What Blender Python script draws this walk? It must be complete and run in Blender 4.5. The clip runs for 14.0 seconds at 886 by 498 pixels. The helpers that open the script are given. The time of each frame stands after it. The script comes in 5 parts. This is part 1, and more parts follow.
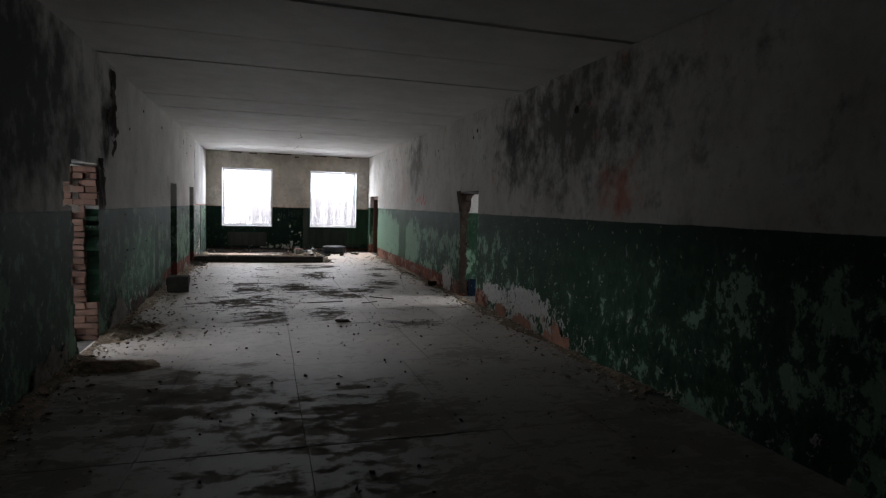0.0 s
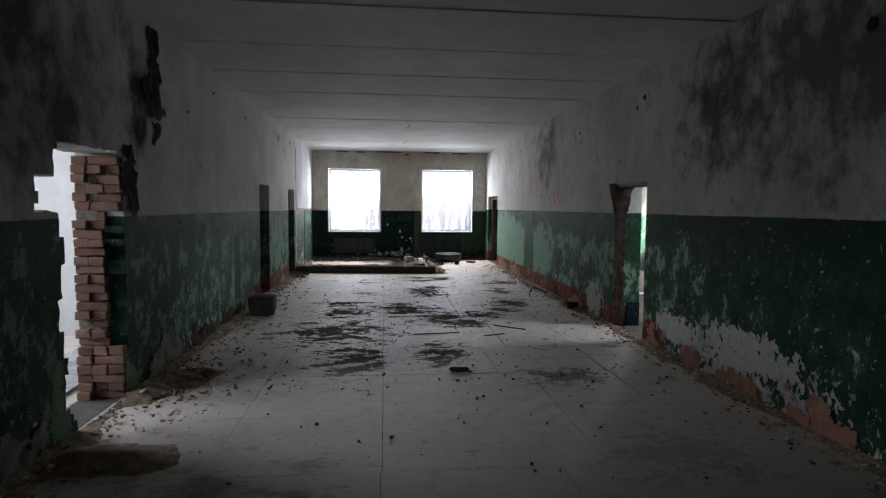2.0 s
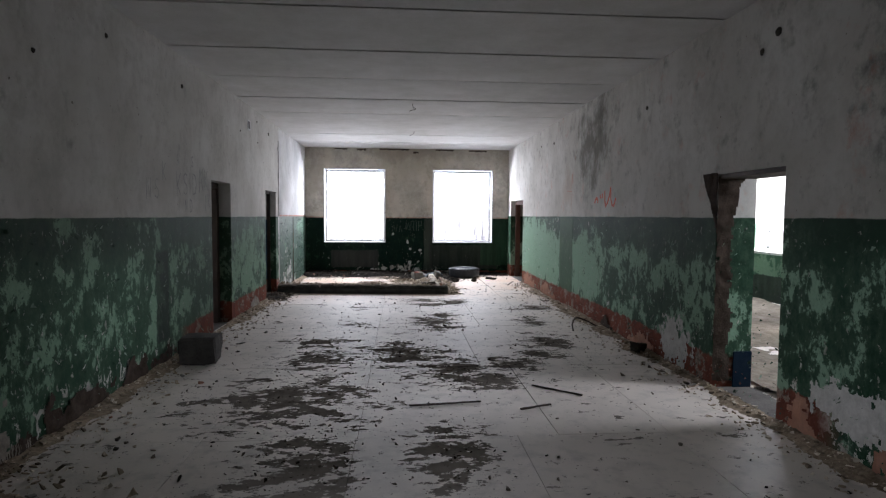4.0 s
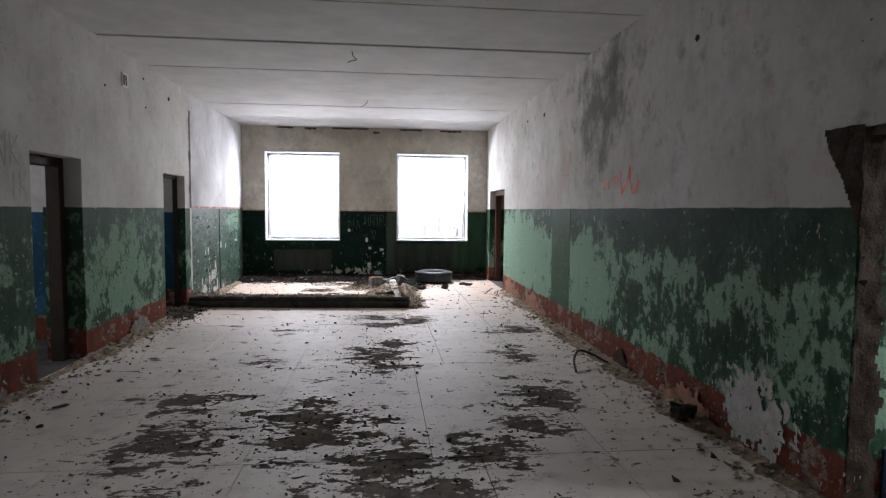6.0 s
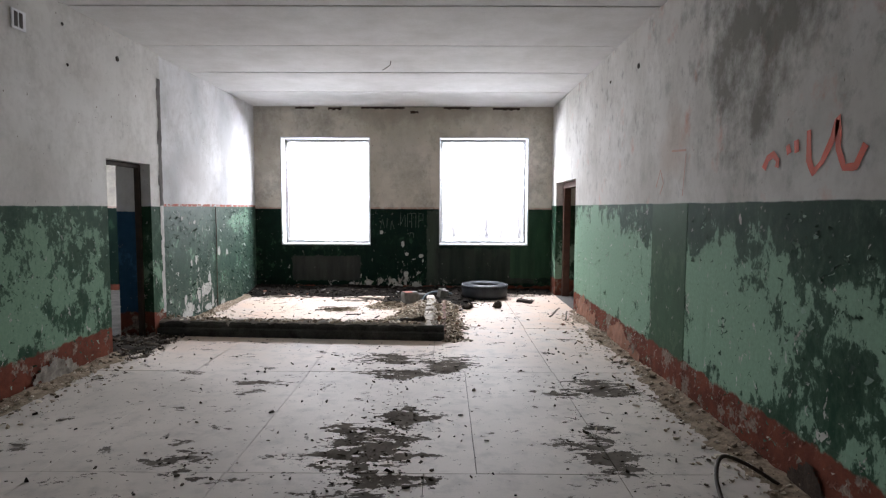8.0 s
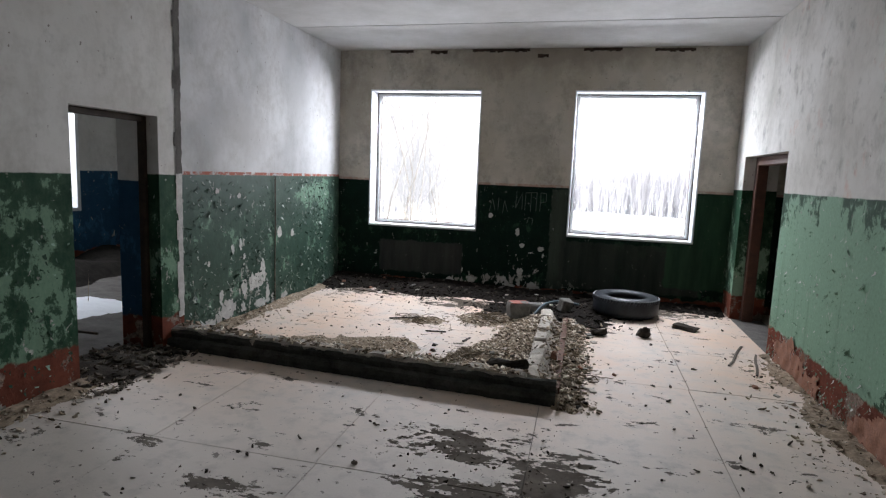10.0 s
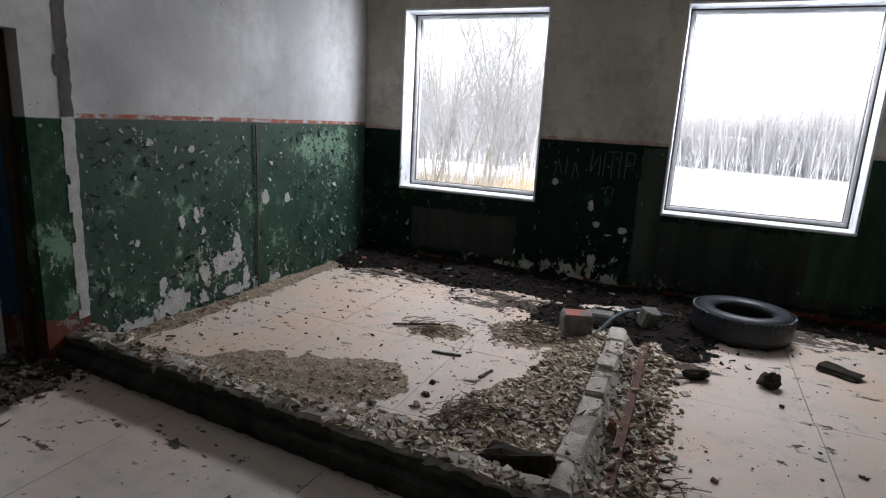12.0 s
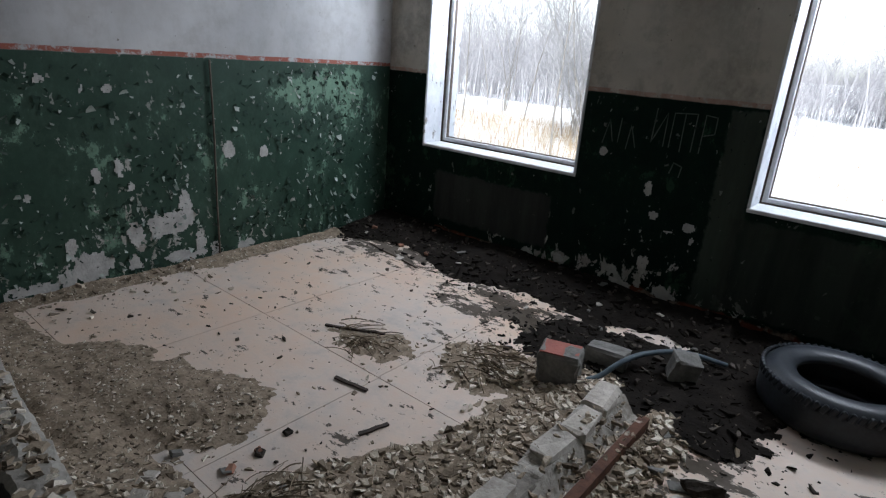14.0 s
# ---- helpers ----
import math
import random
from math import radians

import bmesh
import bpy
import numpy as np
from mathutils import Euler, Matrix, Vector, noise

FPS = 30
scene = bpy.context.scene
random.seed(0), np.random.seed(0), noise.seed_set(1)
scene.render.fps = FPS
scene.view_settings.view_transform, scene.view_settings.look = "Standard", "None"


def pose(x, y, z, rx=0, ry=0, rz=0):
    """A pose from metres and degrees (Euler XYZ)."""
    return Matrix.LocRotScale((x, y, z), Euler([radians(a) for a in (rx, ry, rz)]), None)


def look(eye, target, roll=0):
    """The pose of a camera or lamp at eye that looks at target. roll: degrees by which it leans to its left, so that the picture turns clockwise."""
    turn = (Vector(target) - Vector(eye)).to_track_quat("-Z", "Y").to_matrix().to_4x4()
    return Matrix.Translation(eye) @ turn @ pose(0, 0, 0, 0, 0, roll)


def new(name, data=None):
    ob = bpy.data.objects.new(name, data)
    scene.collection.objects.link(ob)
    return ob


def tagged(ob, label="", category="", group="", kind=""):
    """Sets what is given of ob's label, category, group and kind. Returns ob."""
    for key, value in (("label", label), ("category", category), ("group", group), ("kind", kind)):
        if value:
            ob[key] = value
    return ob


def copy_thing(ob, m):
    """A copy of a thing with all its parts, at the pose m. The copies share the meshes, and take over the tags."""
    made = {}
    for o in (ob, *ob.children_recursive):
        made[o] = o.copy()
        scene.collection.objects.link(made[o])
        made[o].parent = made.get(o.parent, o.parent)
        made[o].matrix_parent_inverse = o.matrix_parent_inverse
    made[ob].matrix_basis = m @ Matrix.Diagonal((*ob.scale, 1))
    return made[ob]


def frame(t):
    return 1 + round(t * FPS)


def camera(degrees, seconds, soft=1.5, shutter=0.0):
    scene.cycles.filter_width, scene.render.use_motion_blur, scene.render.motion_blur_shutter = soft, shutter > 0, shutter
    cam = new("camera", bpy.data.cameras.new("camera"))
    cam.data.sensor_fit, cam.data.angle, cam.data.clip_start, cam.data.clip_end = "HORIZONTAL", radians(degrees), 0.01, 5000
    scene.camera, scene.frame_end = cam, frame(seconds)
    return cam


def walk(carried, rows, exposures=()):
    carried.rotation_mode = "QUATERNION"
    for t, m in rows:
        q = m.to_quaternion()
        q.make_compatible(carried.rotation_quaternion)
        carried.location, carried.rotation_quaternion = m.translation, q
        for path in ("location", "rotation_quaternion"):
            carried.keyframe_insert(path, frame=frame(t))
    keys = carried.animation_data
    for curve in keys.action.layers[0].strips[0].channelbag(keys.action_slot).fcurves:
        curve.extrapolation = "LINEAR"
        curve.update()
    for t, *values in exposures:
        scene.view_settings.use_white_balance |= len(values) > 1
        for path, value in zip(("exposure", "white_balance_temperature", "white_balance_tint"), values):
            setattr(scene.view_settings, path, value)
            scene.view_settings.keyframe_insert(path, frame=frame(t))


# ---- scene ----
# ---- camera ----
cam = camera(75.0, 14.0, soft=1.25)
# seconds, x, y, z, yaw to the left, pitch up, roll
PATH = [
    (0.0, -0.024, -0.025, 1.700, -17.04, -4.15, 1.60),
    (0.5, 0.132, 0.575, 1.684, -12.18, -3.78, 1.27),
    (1.0, 0.212, 1.217, 1.685, -9.86, -4.36, 0.51),
    (1.5, 0.289, 1.926, 1.671, -7.43, -4.41, 0.50),
    (2.0, 0.273, 2.567, 1.662, -5.79, -4.15, 0.50),
    (2.5, 0.387, 3.210, 1.607, -5.56, -3.52, 0.09),
    (3.0, 0.384, 3.908, 1.603, -5.16, -3.25, 0.13),
    (5.5, 0.990, 7.068, 1.574, -3.53, -3.60, 0.62),
    (6.0, 1.097, 7.707, 1.561, -6.07, -3.80, 0.55),
    (6.5, 1.318, 8.313, 1.549, -5.63, -3.75, 0.34),
    (7.0, 1.312, 8.892, 1.587, -6.63, -4.42, 0.48),
    (7.5, 1.433, 9.491, 1.564, -3.92, -4.11, 0.22),
    (8.0, 1.540, 10.216, 1.556, 0.21, -4.09, 0.21),
    (10.5, 1.637, 13.287, 1.700, 17.03, -8.66, 2.51),
    (11.0, 1.591, 13.817, 1.726, 20.68, -10.05, 2.70),
    (11.5, 1.681, 14.352, 1.716, 22.59, -12.04, 3.27),
    (12.0, 1.696, 14.844, 1.683, 23.04, -12.74, 3.12),
    (12.5, 1.783, 15.208, 1.728, 23.80, -12.87, 3.17),
    (13.0, 1.993, 15.662, 1.733, 26.29, -14.64, 3.52),
    (13.5, 2.234, 16.251, 1.723, 33.75, -16.84, 3.61),
    (14.0, 2.236, 16.684, 1.722, 38.71, -18.74, 4.34),
]


def stand(x, y, z, yaw, pitch, roll):
    a, b = radians(yaw), radians(pitch)
    ahead = Vector((-math.sin(a) * math.cos(b), math.cos(a) * math.cos(b), math.sin(b)))
    eye = Vector((x, y, z))
    return look(eye, eye + ahead, roll)


EXPOSURES = [(0.0, 2.0, 6500, 10), (1.5, 2.0, 6250, 10), (3.0, 2.35, 6250, 11), (5.5, 2.5, 6400, 14), (8.0, 2.62, 6450, 12), (10.5, 1.65, 6350, 10), (12.0, 1.25, 6350, 10), (14.0, 0.9, 6050, 8)]
walk(cam, [(t, stand(*row)) for t, *row in PATH], EXPOSURES)

# ---- world and sun: a white winter overcast ----
world = bpy.data.worlds.new("world")
scene.world = world
world.use_nodes = True
wn, wl = world.node_tree.nodes, world.node_tree.links
sky = wn.new("ShaderNodeTexSky")
sky.sky_type, sky.sun_disc = "NISHITA", False
sky.sun_elevation, sky.sun_rotation = radians(32), radians(150)
sky.air_density, sky.dust_density, sky.ozone_density = 1.0, 1.5, 1.0
veil = wn.new("ShaderNodeHueSaturation")
veil.inputs["Saturation"].default_value = 0.25
wl.new(sky.outputs[0], veil.inputs["Color"])
wl.new(veil.outputs[0], wn["Background"].inputs[0])
wn["Background"].inputs[1].default_value = 0.15
sun = new("sun", bpy.data.lights.new("sun", "SUN"))
sun.data.energy, sun.data.angle, sun.data.color = 4.0, radians(14), (1.0, 0.95, 0.88)
sun.matrix_world = look((0, 0, 0), (-math.sin(radians(150)) * math.cos(radians(32)), -math.cos(radians(150)) * math.cos(radians(32)), -math.sin(radians(32))))


# sky light in the window openings, from under each head
def sky_lamp(at, towards, wide, tall, watts):
    lamp = new("window_light", bpy.data.lights.new("window_light", "AREA"))
    lamp.data.shape, lamp.data.size, lamp.data.size_y = "RECTANGLE", wide, tall
    lamp.data.energy, lamp.data.color = watts, (0.955, 0.985, 1.07)
    lamp.matrix_world = look(at, towards)


for x in (-0.66, 2.25):
    sky_lamp((x, 21.28, 2.62), (x, 19.5, 0.3), 1.15, 0.3, 28)
sky_lamp((-6.02, 8.3, 2.5), (-2.6, 7.4, 0.6), 1.9, 0.26, 24)
sky_lamp((-6.02, 5.95, 2.5), (-2.2, 7.4, 1.1), 1.3, 0.26, 18)
sky_lamp((-6.02, 19.0, 2.5), (-3.0, 17.8, 0.5), 1.6, 0.26, 22)
sky_lamp((7.92, 9.4, 2.5), (3.9, 9.9, 0.6), 1.5, 0.26, 40)
sky_lamp((7.92, 15.8, 2.5), (5.0, 13.5, 0.4), 1.9, 0.26, 30)
sky_lamp((-6.02, 12.2, 2.5), (-3.2, 13.6, 1.4), 1.6, 0.26, 4)


# ---- node helpers ----
class Shade:
    """A node material under construction."""

    def __init__(self, name, rough=0.85, metal=0.0, spec=0.3):
        self.m = bpy.data.materials.new(name)
        self.m.use_nodes = True
        self.n, self.l = self.m.node_tree.nodes, self.m.node_tree.links
        self.bsdf = self.n["Principled BSDF"]
        self.bsdf.inputs["Roughness"].default_value = rough
        self.bsdf.inputs["Metallic"].default_value = metal
        self.bsdf.inputs["Specular IOR Level"].default_value = spec
        self.pos = self.n.new("ShaderNodeNewGeometry").outputs["Position"]
        self.xyz = None

    def put(self, socket, value):
        if isinstance(value, bpy.types.NodeSocket):
            self.l.new(value, socket)
        elif isinstance(value, (tuple, list)) and len(value) == 3 and socket.type == "RGBA":
            socket.default_value = (*value, 1)
        else:
            socket.default_value = value

    def axis(self, i):
        if self.xyz is None:
            self.xyz = self.n.new("ShaderNodeSeparateXYZ")
            self.l.new(self.pos, self.xyz.inputs[0])
        return self.xyz.outputs[i]

    def math(self, op, a, b=0.0, clamp=False):
        k = self.n.new("ShaderNodeMath")
        k.operation, k.use_clamp = op, clamp
        self.put(k.inputs[0], a), self.put(k.inputs[1], b)
        return k.outputs[0]

    def mix(self, f, a, b):
        k = self.n.new("ShaderNodeMix")
        k.data_type = "RGBA"
        self.put(k.inputs[0], f), self.put(k.inputs[6], a), self.put(k.inputs[7], b)
        return k.outputs[2]

    def noise(self, scale, detail=4.0, rough=0.6, stretch=None, shift=(0, 0, 0), warp=0.0, coords=None):
        k = self.n.new("ShaderNodeTexNoise")
        k.inputs["Scale"].default_value, k.inputs["Detail"].default_value = scale, detail
        k.inputs["Roughness"].default_value, k.inputs["Distortion"].default_value = rough, warp
        p = self.n.new("ShaderNodeMapping")
        p.inputs["Scale"].default_value, p.inputs["Location"].default_value = stretch or (1, 1, 1), shift
        self.l.new(coords or self.pos, p.inputs[0]), self.l.new(p.outputs[0], k.inputs["Vector"])
        return k.outputs["Fac"]

    def cells(self, scale, shift=(0, 0, 0), feature="F1", stretch=None):
        k = self.n.new("ShaderNodeTexVoronoi")
        k.feature = feature
        k.inputs["Scale"].default_value = scale
        p = self.n.new("ShaderNodeMapping")
        p.inputs["Scale"].default_value, p.inputs["Location"].default_value = stretch or (1, 1, 1), shift
        self.l.new(self.pos, p.inputs[0]), self.l.new(p.outputs[0], k.inputs["Vector"])
        return k.outputs["Distance"]

    def ramp(self, v, lo, hi):
        """0 below lo, 1 above hi; either way round."""
        k = self.n.new("ShaderNodeMapRange")
        k.inputs[1].default_value, k.inputs[2].default_value = lo, hi
        self.l.new(v, k.inputs[0])
        return k.outputs[0]

    def blob(self, centre, radii):
        """1 at the centre of an ellipsoid in the world, falling to 0 at its edge."""
        p = self.n.new("ShaderNodeVectorMath")
        p.operation = "SUBTRACT"
        self.l.new(self.pos, p.inputs[0])
        p.inputs[1].default_value = centre
        q = self.n.new("ShaderNodeVectorMath")
        q.operation = "DIVIDE"
        self.l.new(p.outputs[0], q.inputs[0])
        q.inputs[1].default_value = radii
        r = self.n.new("ShaderNodeVectorMath")
        r.operation = "LENGTH"
        self.l.new(q.outputs[0], r.inputs[0])
        return self.ramp(r.outputs["Value"], 1.0, 0.0)

    def random(self):
        return self.n.new("ShaderNodeObjectInfo").outputs["Random"]

    def island(self):
        return self.n["Geometry"].outputs["Random Per Island"]

    def done(self, colour, bump=None, strength=0.3, distance=0.02, rough=None):
        self.put(self.bsdf.inputs["Base Color"], colour)
        if rough is not None:
            self.put(self.bsdf.inputs["Roughness"], rough)
        if bump is not None:
            k = self.n.new("ShaderNodeBump")
            k.inputs["Strength"].default_value, k.inputs["Distance"].default_value = strength, distance
            self.l.new(bump, k.inputs["Height"]), self.l.new(k.outputs[0], self.bsdf.inputs["Normal"])
        return self.m


def painted_wall(name, dark, pale, pale_share, white=(0.62, 0.61, 0.585), line=1.56, red=0.30, stains=(), flake=0.0, drip=1.0, upper=None, pales=(), whites=(), stripe=0.0, rects=(), nicks=0.5, topping=0.06, red_from=-99.0, mottle=0.3, sheen=0.02, polish=0.66):
    """Old two-tone wall: limewash above, worn green oil paint below, a red-brown foot."""
    s = Shade(name, 0.8, spec=0.3)
    z = s.axis(2)
    fine, mid, big = s.noise(38, 5, 0.7), s.noise(7, 5, 0.65), s.noise(1.1, 3, 0.5)
    # limewash with soft grey and yellowish clouds and fine pits
    top = s.mix(s.ramp(big, 0.35, 0.7), white, tuple(c * k for c, k in zip(upper or white, (0.78, 0.77, 0.75))))
    top = s.mix(s.math("MULTIPLY", s.ramp(mid, 0.48, 0.72), 0.38), top, (0.40, 0.385, 0.36))
    cloud = s.math("ADD", s.math("MULTIPLY", s.noise(2.4, 6, 0.7, stretch=(1, 1, 0.6), shift=(6, 1, 2), warp=0.4), 0.65), s.math("MULTIPLY", s.noise(13, 5, 0.7, shift=(1, 1, 2)), 0.35))
    top = s.mix(s.math("MULTIPLY", s.ramp(cloud, 0.47, 0.62), mottle), top, (0.24, 0.225, 0.20))
    pits = s.ramp(s.noise(24, 2, 0.5, shift=(3, 7, 1)), 0.73, 0.76)
    top = s.mix(s.math("MULTIPLY", pits, 0.8), top, (0.16, 0.14, 0.12))
    for centre, radii, colour, share, *sharp in stains:
        soak = s.math("ADD", s.math("MULTIPLY", s.blob(centre, radii), 0.8 if sharp else 1.0), s.math("MULTIPLY", s.math("SUBTRACT", s.noise(3.4 if sharp else 3.2, 7, 0.68 if sharp else 0.66, shift=centre, stretch=(1, 1, 0.8)), 0.5), 2.5 if sharp else 1.7))
        soak = s.math("MULTIPLY", s.ramp(soak, 0.22, 0.74), share)
        top = s.mix(soak, top, colour)
    # green paint: dark coat over a paler one that shows where it has worn through
    wear = s.math("ADD", s.math("MULTIPLY", s.noise(2.6, 3, 0.5, shift=(5, 2, 8)), 0.45), s.math("MULTIPLY", s.noise(8.0, 8, 0.75, stretch=(1, 1, 0.7), shift=(1, 2, 8), warp=0.2), 0.6))
    for centre, radii, amount in pales:
        wear = s.math("ADD", wear, s.math("MULTIPLY", s.blob(centre, radii), amount))
    wear = s.math("SUBTRACT", wear, s.math("MULTIPLY", s.ramp(z, 1.15, line), topping))
    worn = s.ramp(wear, 0.60 - 0.16 * pale_share, 0.63 - 0.16 * pale_share)
    tone = s.mix(s.ramp(mid, 0.3, 0.7), dark, tuple(c * 1.45 for c in dark))
    light = s.mix(s.ramp(fine, 0.3, 0.7), pale, tuple(c * 0.75 for c in pale))
    thin = s.ramp(s.math("ADD", s.math("MULTIPLY", wear, 0.7), s.math("MULTIPLY", s.noise(22, 6, 0.72, stretch=(1, 1, 0.6), shift=(3, 3, 1)), 0.3)), 0.49 - 0.13 * pale_share, 0.60 - 0.13 * pale_share)
    half = tuple(0.55 * a + 0.45 * b for a, b in zip(dark, pale))
    low = s.mix(s.math("MULTIPLY", thin, 0.35), tone, s.mix(s.ramp(fine, 0.35, 0.65), half, tuple(c * 0.7 for c in half)))
    scuffed = s.math("MULTIPLY", worn, s.ramp(s.noise(26, 5, 0.7, stretch=(1, 1, 0.55), shift=(2, 9, 4)), 0.28, 0.38))
    low = s.mix(scuffed, low, light)
    streak = s.ramp(s.noise(9, 4, 0.6, stretch=(1, 1, 0.06), shift=(1, 4, 2)), 0.58, 0.74)
    low = s.mix(s.math("MULTIPLY", streak, 0.22 * drip), low, tuple(c * 0.55 for c in dark))
    # chips down to the plaster, thickest near the floor
    chip = s.noise(11, 7, 0.66, stretch=(1, 1, 0.7), shift=(9, 1, 4), warp=0.5)
    foot = s.ramp(z, 1.0, 0.15)
    chip = s.math("ADD", chip, s.math("MULTIPLY", foot, 0.05 + flake * 0.5))
    for centre, radii, amount in whites:
        chip = s.math("ADD", chip, s.math("MULTIPLY", s.blob(centre, radii), amount))
    bare = s.ramp(chip, 0.685 - flake * 0.4, 0.70 - flake * 0.4)
    nick = s.ramp(s.noise(17, 4, 0.6, stretch=(1, 1, 0.75), shift=(7, 3, 5), warp=0.3), 0.665, 0.68)
    bare = s.math("MAXIMUM", bare, s.math("MULTIPLY", nick, nicks))
    low = s.mix(bare, low, s.mix(s.ramp(mid, 0.4, 0.6), (0.50, 0.50, 0.46), (0.33, 0.31, 0.28)))
    # red-brown foot, itself broken down to brick and mortar
    edge = s.math("ADD", z, s.math("MULTIPLY", s.math("SUBTRACT", s.noise(6, 4, 0.6, shift=(2, 2, 2)), 0.5), 0.14))
    footing = s.ramp(edge, red + 0.01, red - 0.01)
    footing = s.math("MULTIPLY", footing, s.ramp(s.math("ADD", s.axis(1), s.math("MULTIPLY", mid, 0.5)), red_from, red_from + 0.3))
    rust = s.mix(s.ramp(mid, 0.35, 0.65), (0.19, 0.062, 0.04), (0.11, 0.04, 0.028))
    gone = s.ramp(s.noise(5, 6, 0.7, shift=(4, 4, 9)), 0.54, 0.57)
    rust = s.mix(gone, rust, s.mix(s.ramp(fine, 0.35, 0.65), (0.33, 0.26, 0.21), (0.12, 0.085, 0.07)))
    low = s.mix(footing, low, rust)
    for ax, lo, hi, z0, z1, tint, share in rects:
        u, wob = s.axis(ax), s.math("MULTIPLY", s.math("SUBTRACT", s.noise(9, 4, 0.6, shift=(lo, hi, 1)), 0.5), 0.10)
        u, v = s.math("ADD", u, wob), s.math("ADD", z, wob)
        inside = s.math("MULTIPLY", s.math("MULTIPLY", s.ramp(u, lo - 0.01, lo + 0.01), s.ramp(u, hi + 0.01, hi - 0.01)), s.math("MULTIPLY", s.ramp(v, z0 - 0.01, z0 + 0.01), s.ramp(v, z1 + 0.01, z1 - 0.01)))
        patchy = s.mix(s.ramp(s.noise(7, 5, 0.6, stretch=(1, 1, 0.15)), 0.35, 0.65), tint, tuple(c * 0.6 for c in tint))
        low = s.mix(s.math("MULTIPLY", inside, share), low, patchy)
    split = s.math("ADD", z, s.math("MULTIPLY", s.math("SUBTRACT", s.noise(2.5, 5, 0.7, shift=(8, 8, 3)), 0.5), 0.03))
    above = s.ramp(split, line - 0.004, line + 0.004)
    colour = s.mix(above, low, top)
    if stripe:
        band = s.math("MULTIPLY", s.ramp(split, line - 0.003, line + 0.001), s.ramp(split, line + 0.034, line + 0.029))
        band = s.math("MULTIPLY", band, s.math("MULTIPLY", s.ramp(s.noise(9, 6, 0.75, shift=(6, 6, 6)), 0.40, 0.50), stripe))
        colour = s.mix(band, colour, (0.31, 0.085, 0.05))
    height = s.math("ADD", s.math("MULTIPLY", fine, 0.12), s.math("MULTIPLY", mid, 0.3))
    height = s.math("SUBTRACT", height, s.math("MULTIPLY", s.math("MULTIPLY", s.math("ADD", bare, s.math("MULTIPLY", worn, 0.35)), s.math("SUBTRACT", 1.0, above)), 0.35))
    height = s.math("SUBTRACT", height, s.math("MULTIPLY", s.math("MULTIPLY", gone, footing), 0.8))
    dull = s.math("MAXIMUM", above, s.math("MAXIMUM", s.math("MULTIPLY", worn, 0.45), s.math("MAXIMUM", bare, footing)))
    gloss = s.math("ADD", polish, s.math("MULTIPLY", dull, 0.96 - polish))
    s.put(s.bsdf.inputs["Specular IOR Level"], s.math("SUBTRACT", sheen + 0.03, s.math("MULTIPLY", dull, sheen)))
    return s.done(colour, height, 0.4, 0.02, gloss)


def plain(name, a, b, scale=6.0, rough=0.85, metal=0.0, bump=0.3, spec=None, fine=60.0, vary=0.0, distance=0.01):
    s = Shade(name, rough, metal, (0.04 if rough > 0.88 else 0.3) if spec is None else spec)
    f, g = s.noise(scale, 5, 0.65), s.noise(fine, 4, 0.6)
    colour = s.mix(s.ramp(s.math("ADD", s.math("MULTIPLY", f, 0.7), s.math("MULTIPLY", g, 0.3)), 0.35, 0.65), a, b)
    if vary:
        k = s.math("ADD", 1.0 - vary, s.math("MULTIPLY", s.random(), 2 * vary))
        hs = s.n.new("ShaderNodeHueSaturation")
        s.put(hs.inputs["Value"], k), s.put(hs.inputs["Color"], colour)
        colour = hs.outputs[0]
    return s.done(colour, s.math("ADD", f, s.math("MULTIPLY", g, 0.6)), bump, distance)


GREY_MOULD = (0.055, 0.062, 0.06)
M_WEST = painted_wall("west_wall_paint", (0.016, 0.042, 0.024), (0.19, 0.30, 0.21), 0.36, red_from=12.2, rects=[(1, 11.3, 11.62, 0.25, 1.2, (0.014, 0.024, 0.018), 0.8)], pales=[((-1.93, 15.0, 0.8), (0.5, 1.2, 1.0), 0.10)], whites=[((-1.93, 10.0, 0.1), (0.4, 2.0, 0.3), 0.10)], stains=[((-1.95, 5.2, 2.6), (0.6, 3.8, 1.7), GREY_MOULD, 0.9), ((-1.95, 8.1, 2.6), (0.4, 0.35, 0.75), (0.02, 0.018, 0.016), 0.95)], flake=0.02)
M_WEST_FAR = painted_wall("west_wall_far_paint", (0.021, 0.047, 0.032), (0.18, 0.29, 0.21), 0.0, white=(0.64, 0.64, 0.64), upper=(0.52, 0.53, 0.55), flake=0.02, stains=[((-1.97, 18.3, 2.0), (0.3, 0.9, 0.4), (0.42, 0.41, 0.40), 0.55), ((-1.97, 19.6, 2.6), (0.3, 0.7, 0.6), (0.50, 0.50, 0.50), 0.5)], red=-0.5, whites=[((-1.97, 18.5, 0.4), (0.3, 0.6, 0.4), 0.09)], pales=[((-1.97, 20.2, 1.35), (0.3, 0.9, 0.3), 0.25)], drip=0.4, stripe=0.9, nicks=0.6, sheen=0.22, polish=0.5)
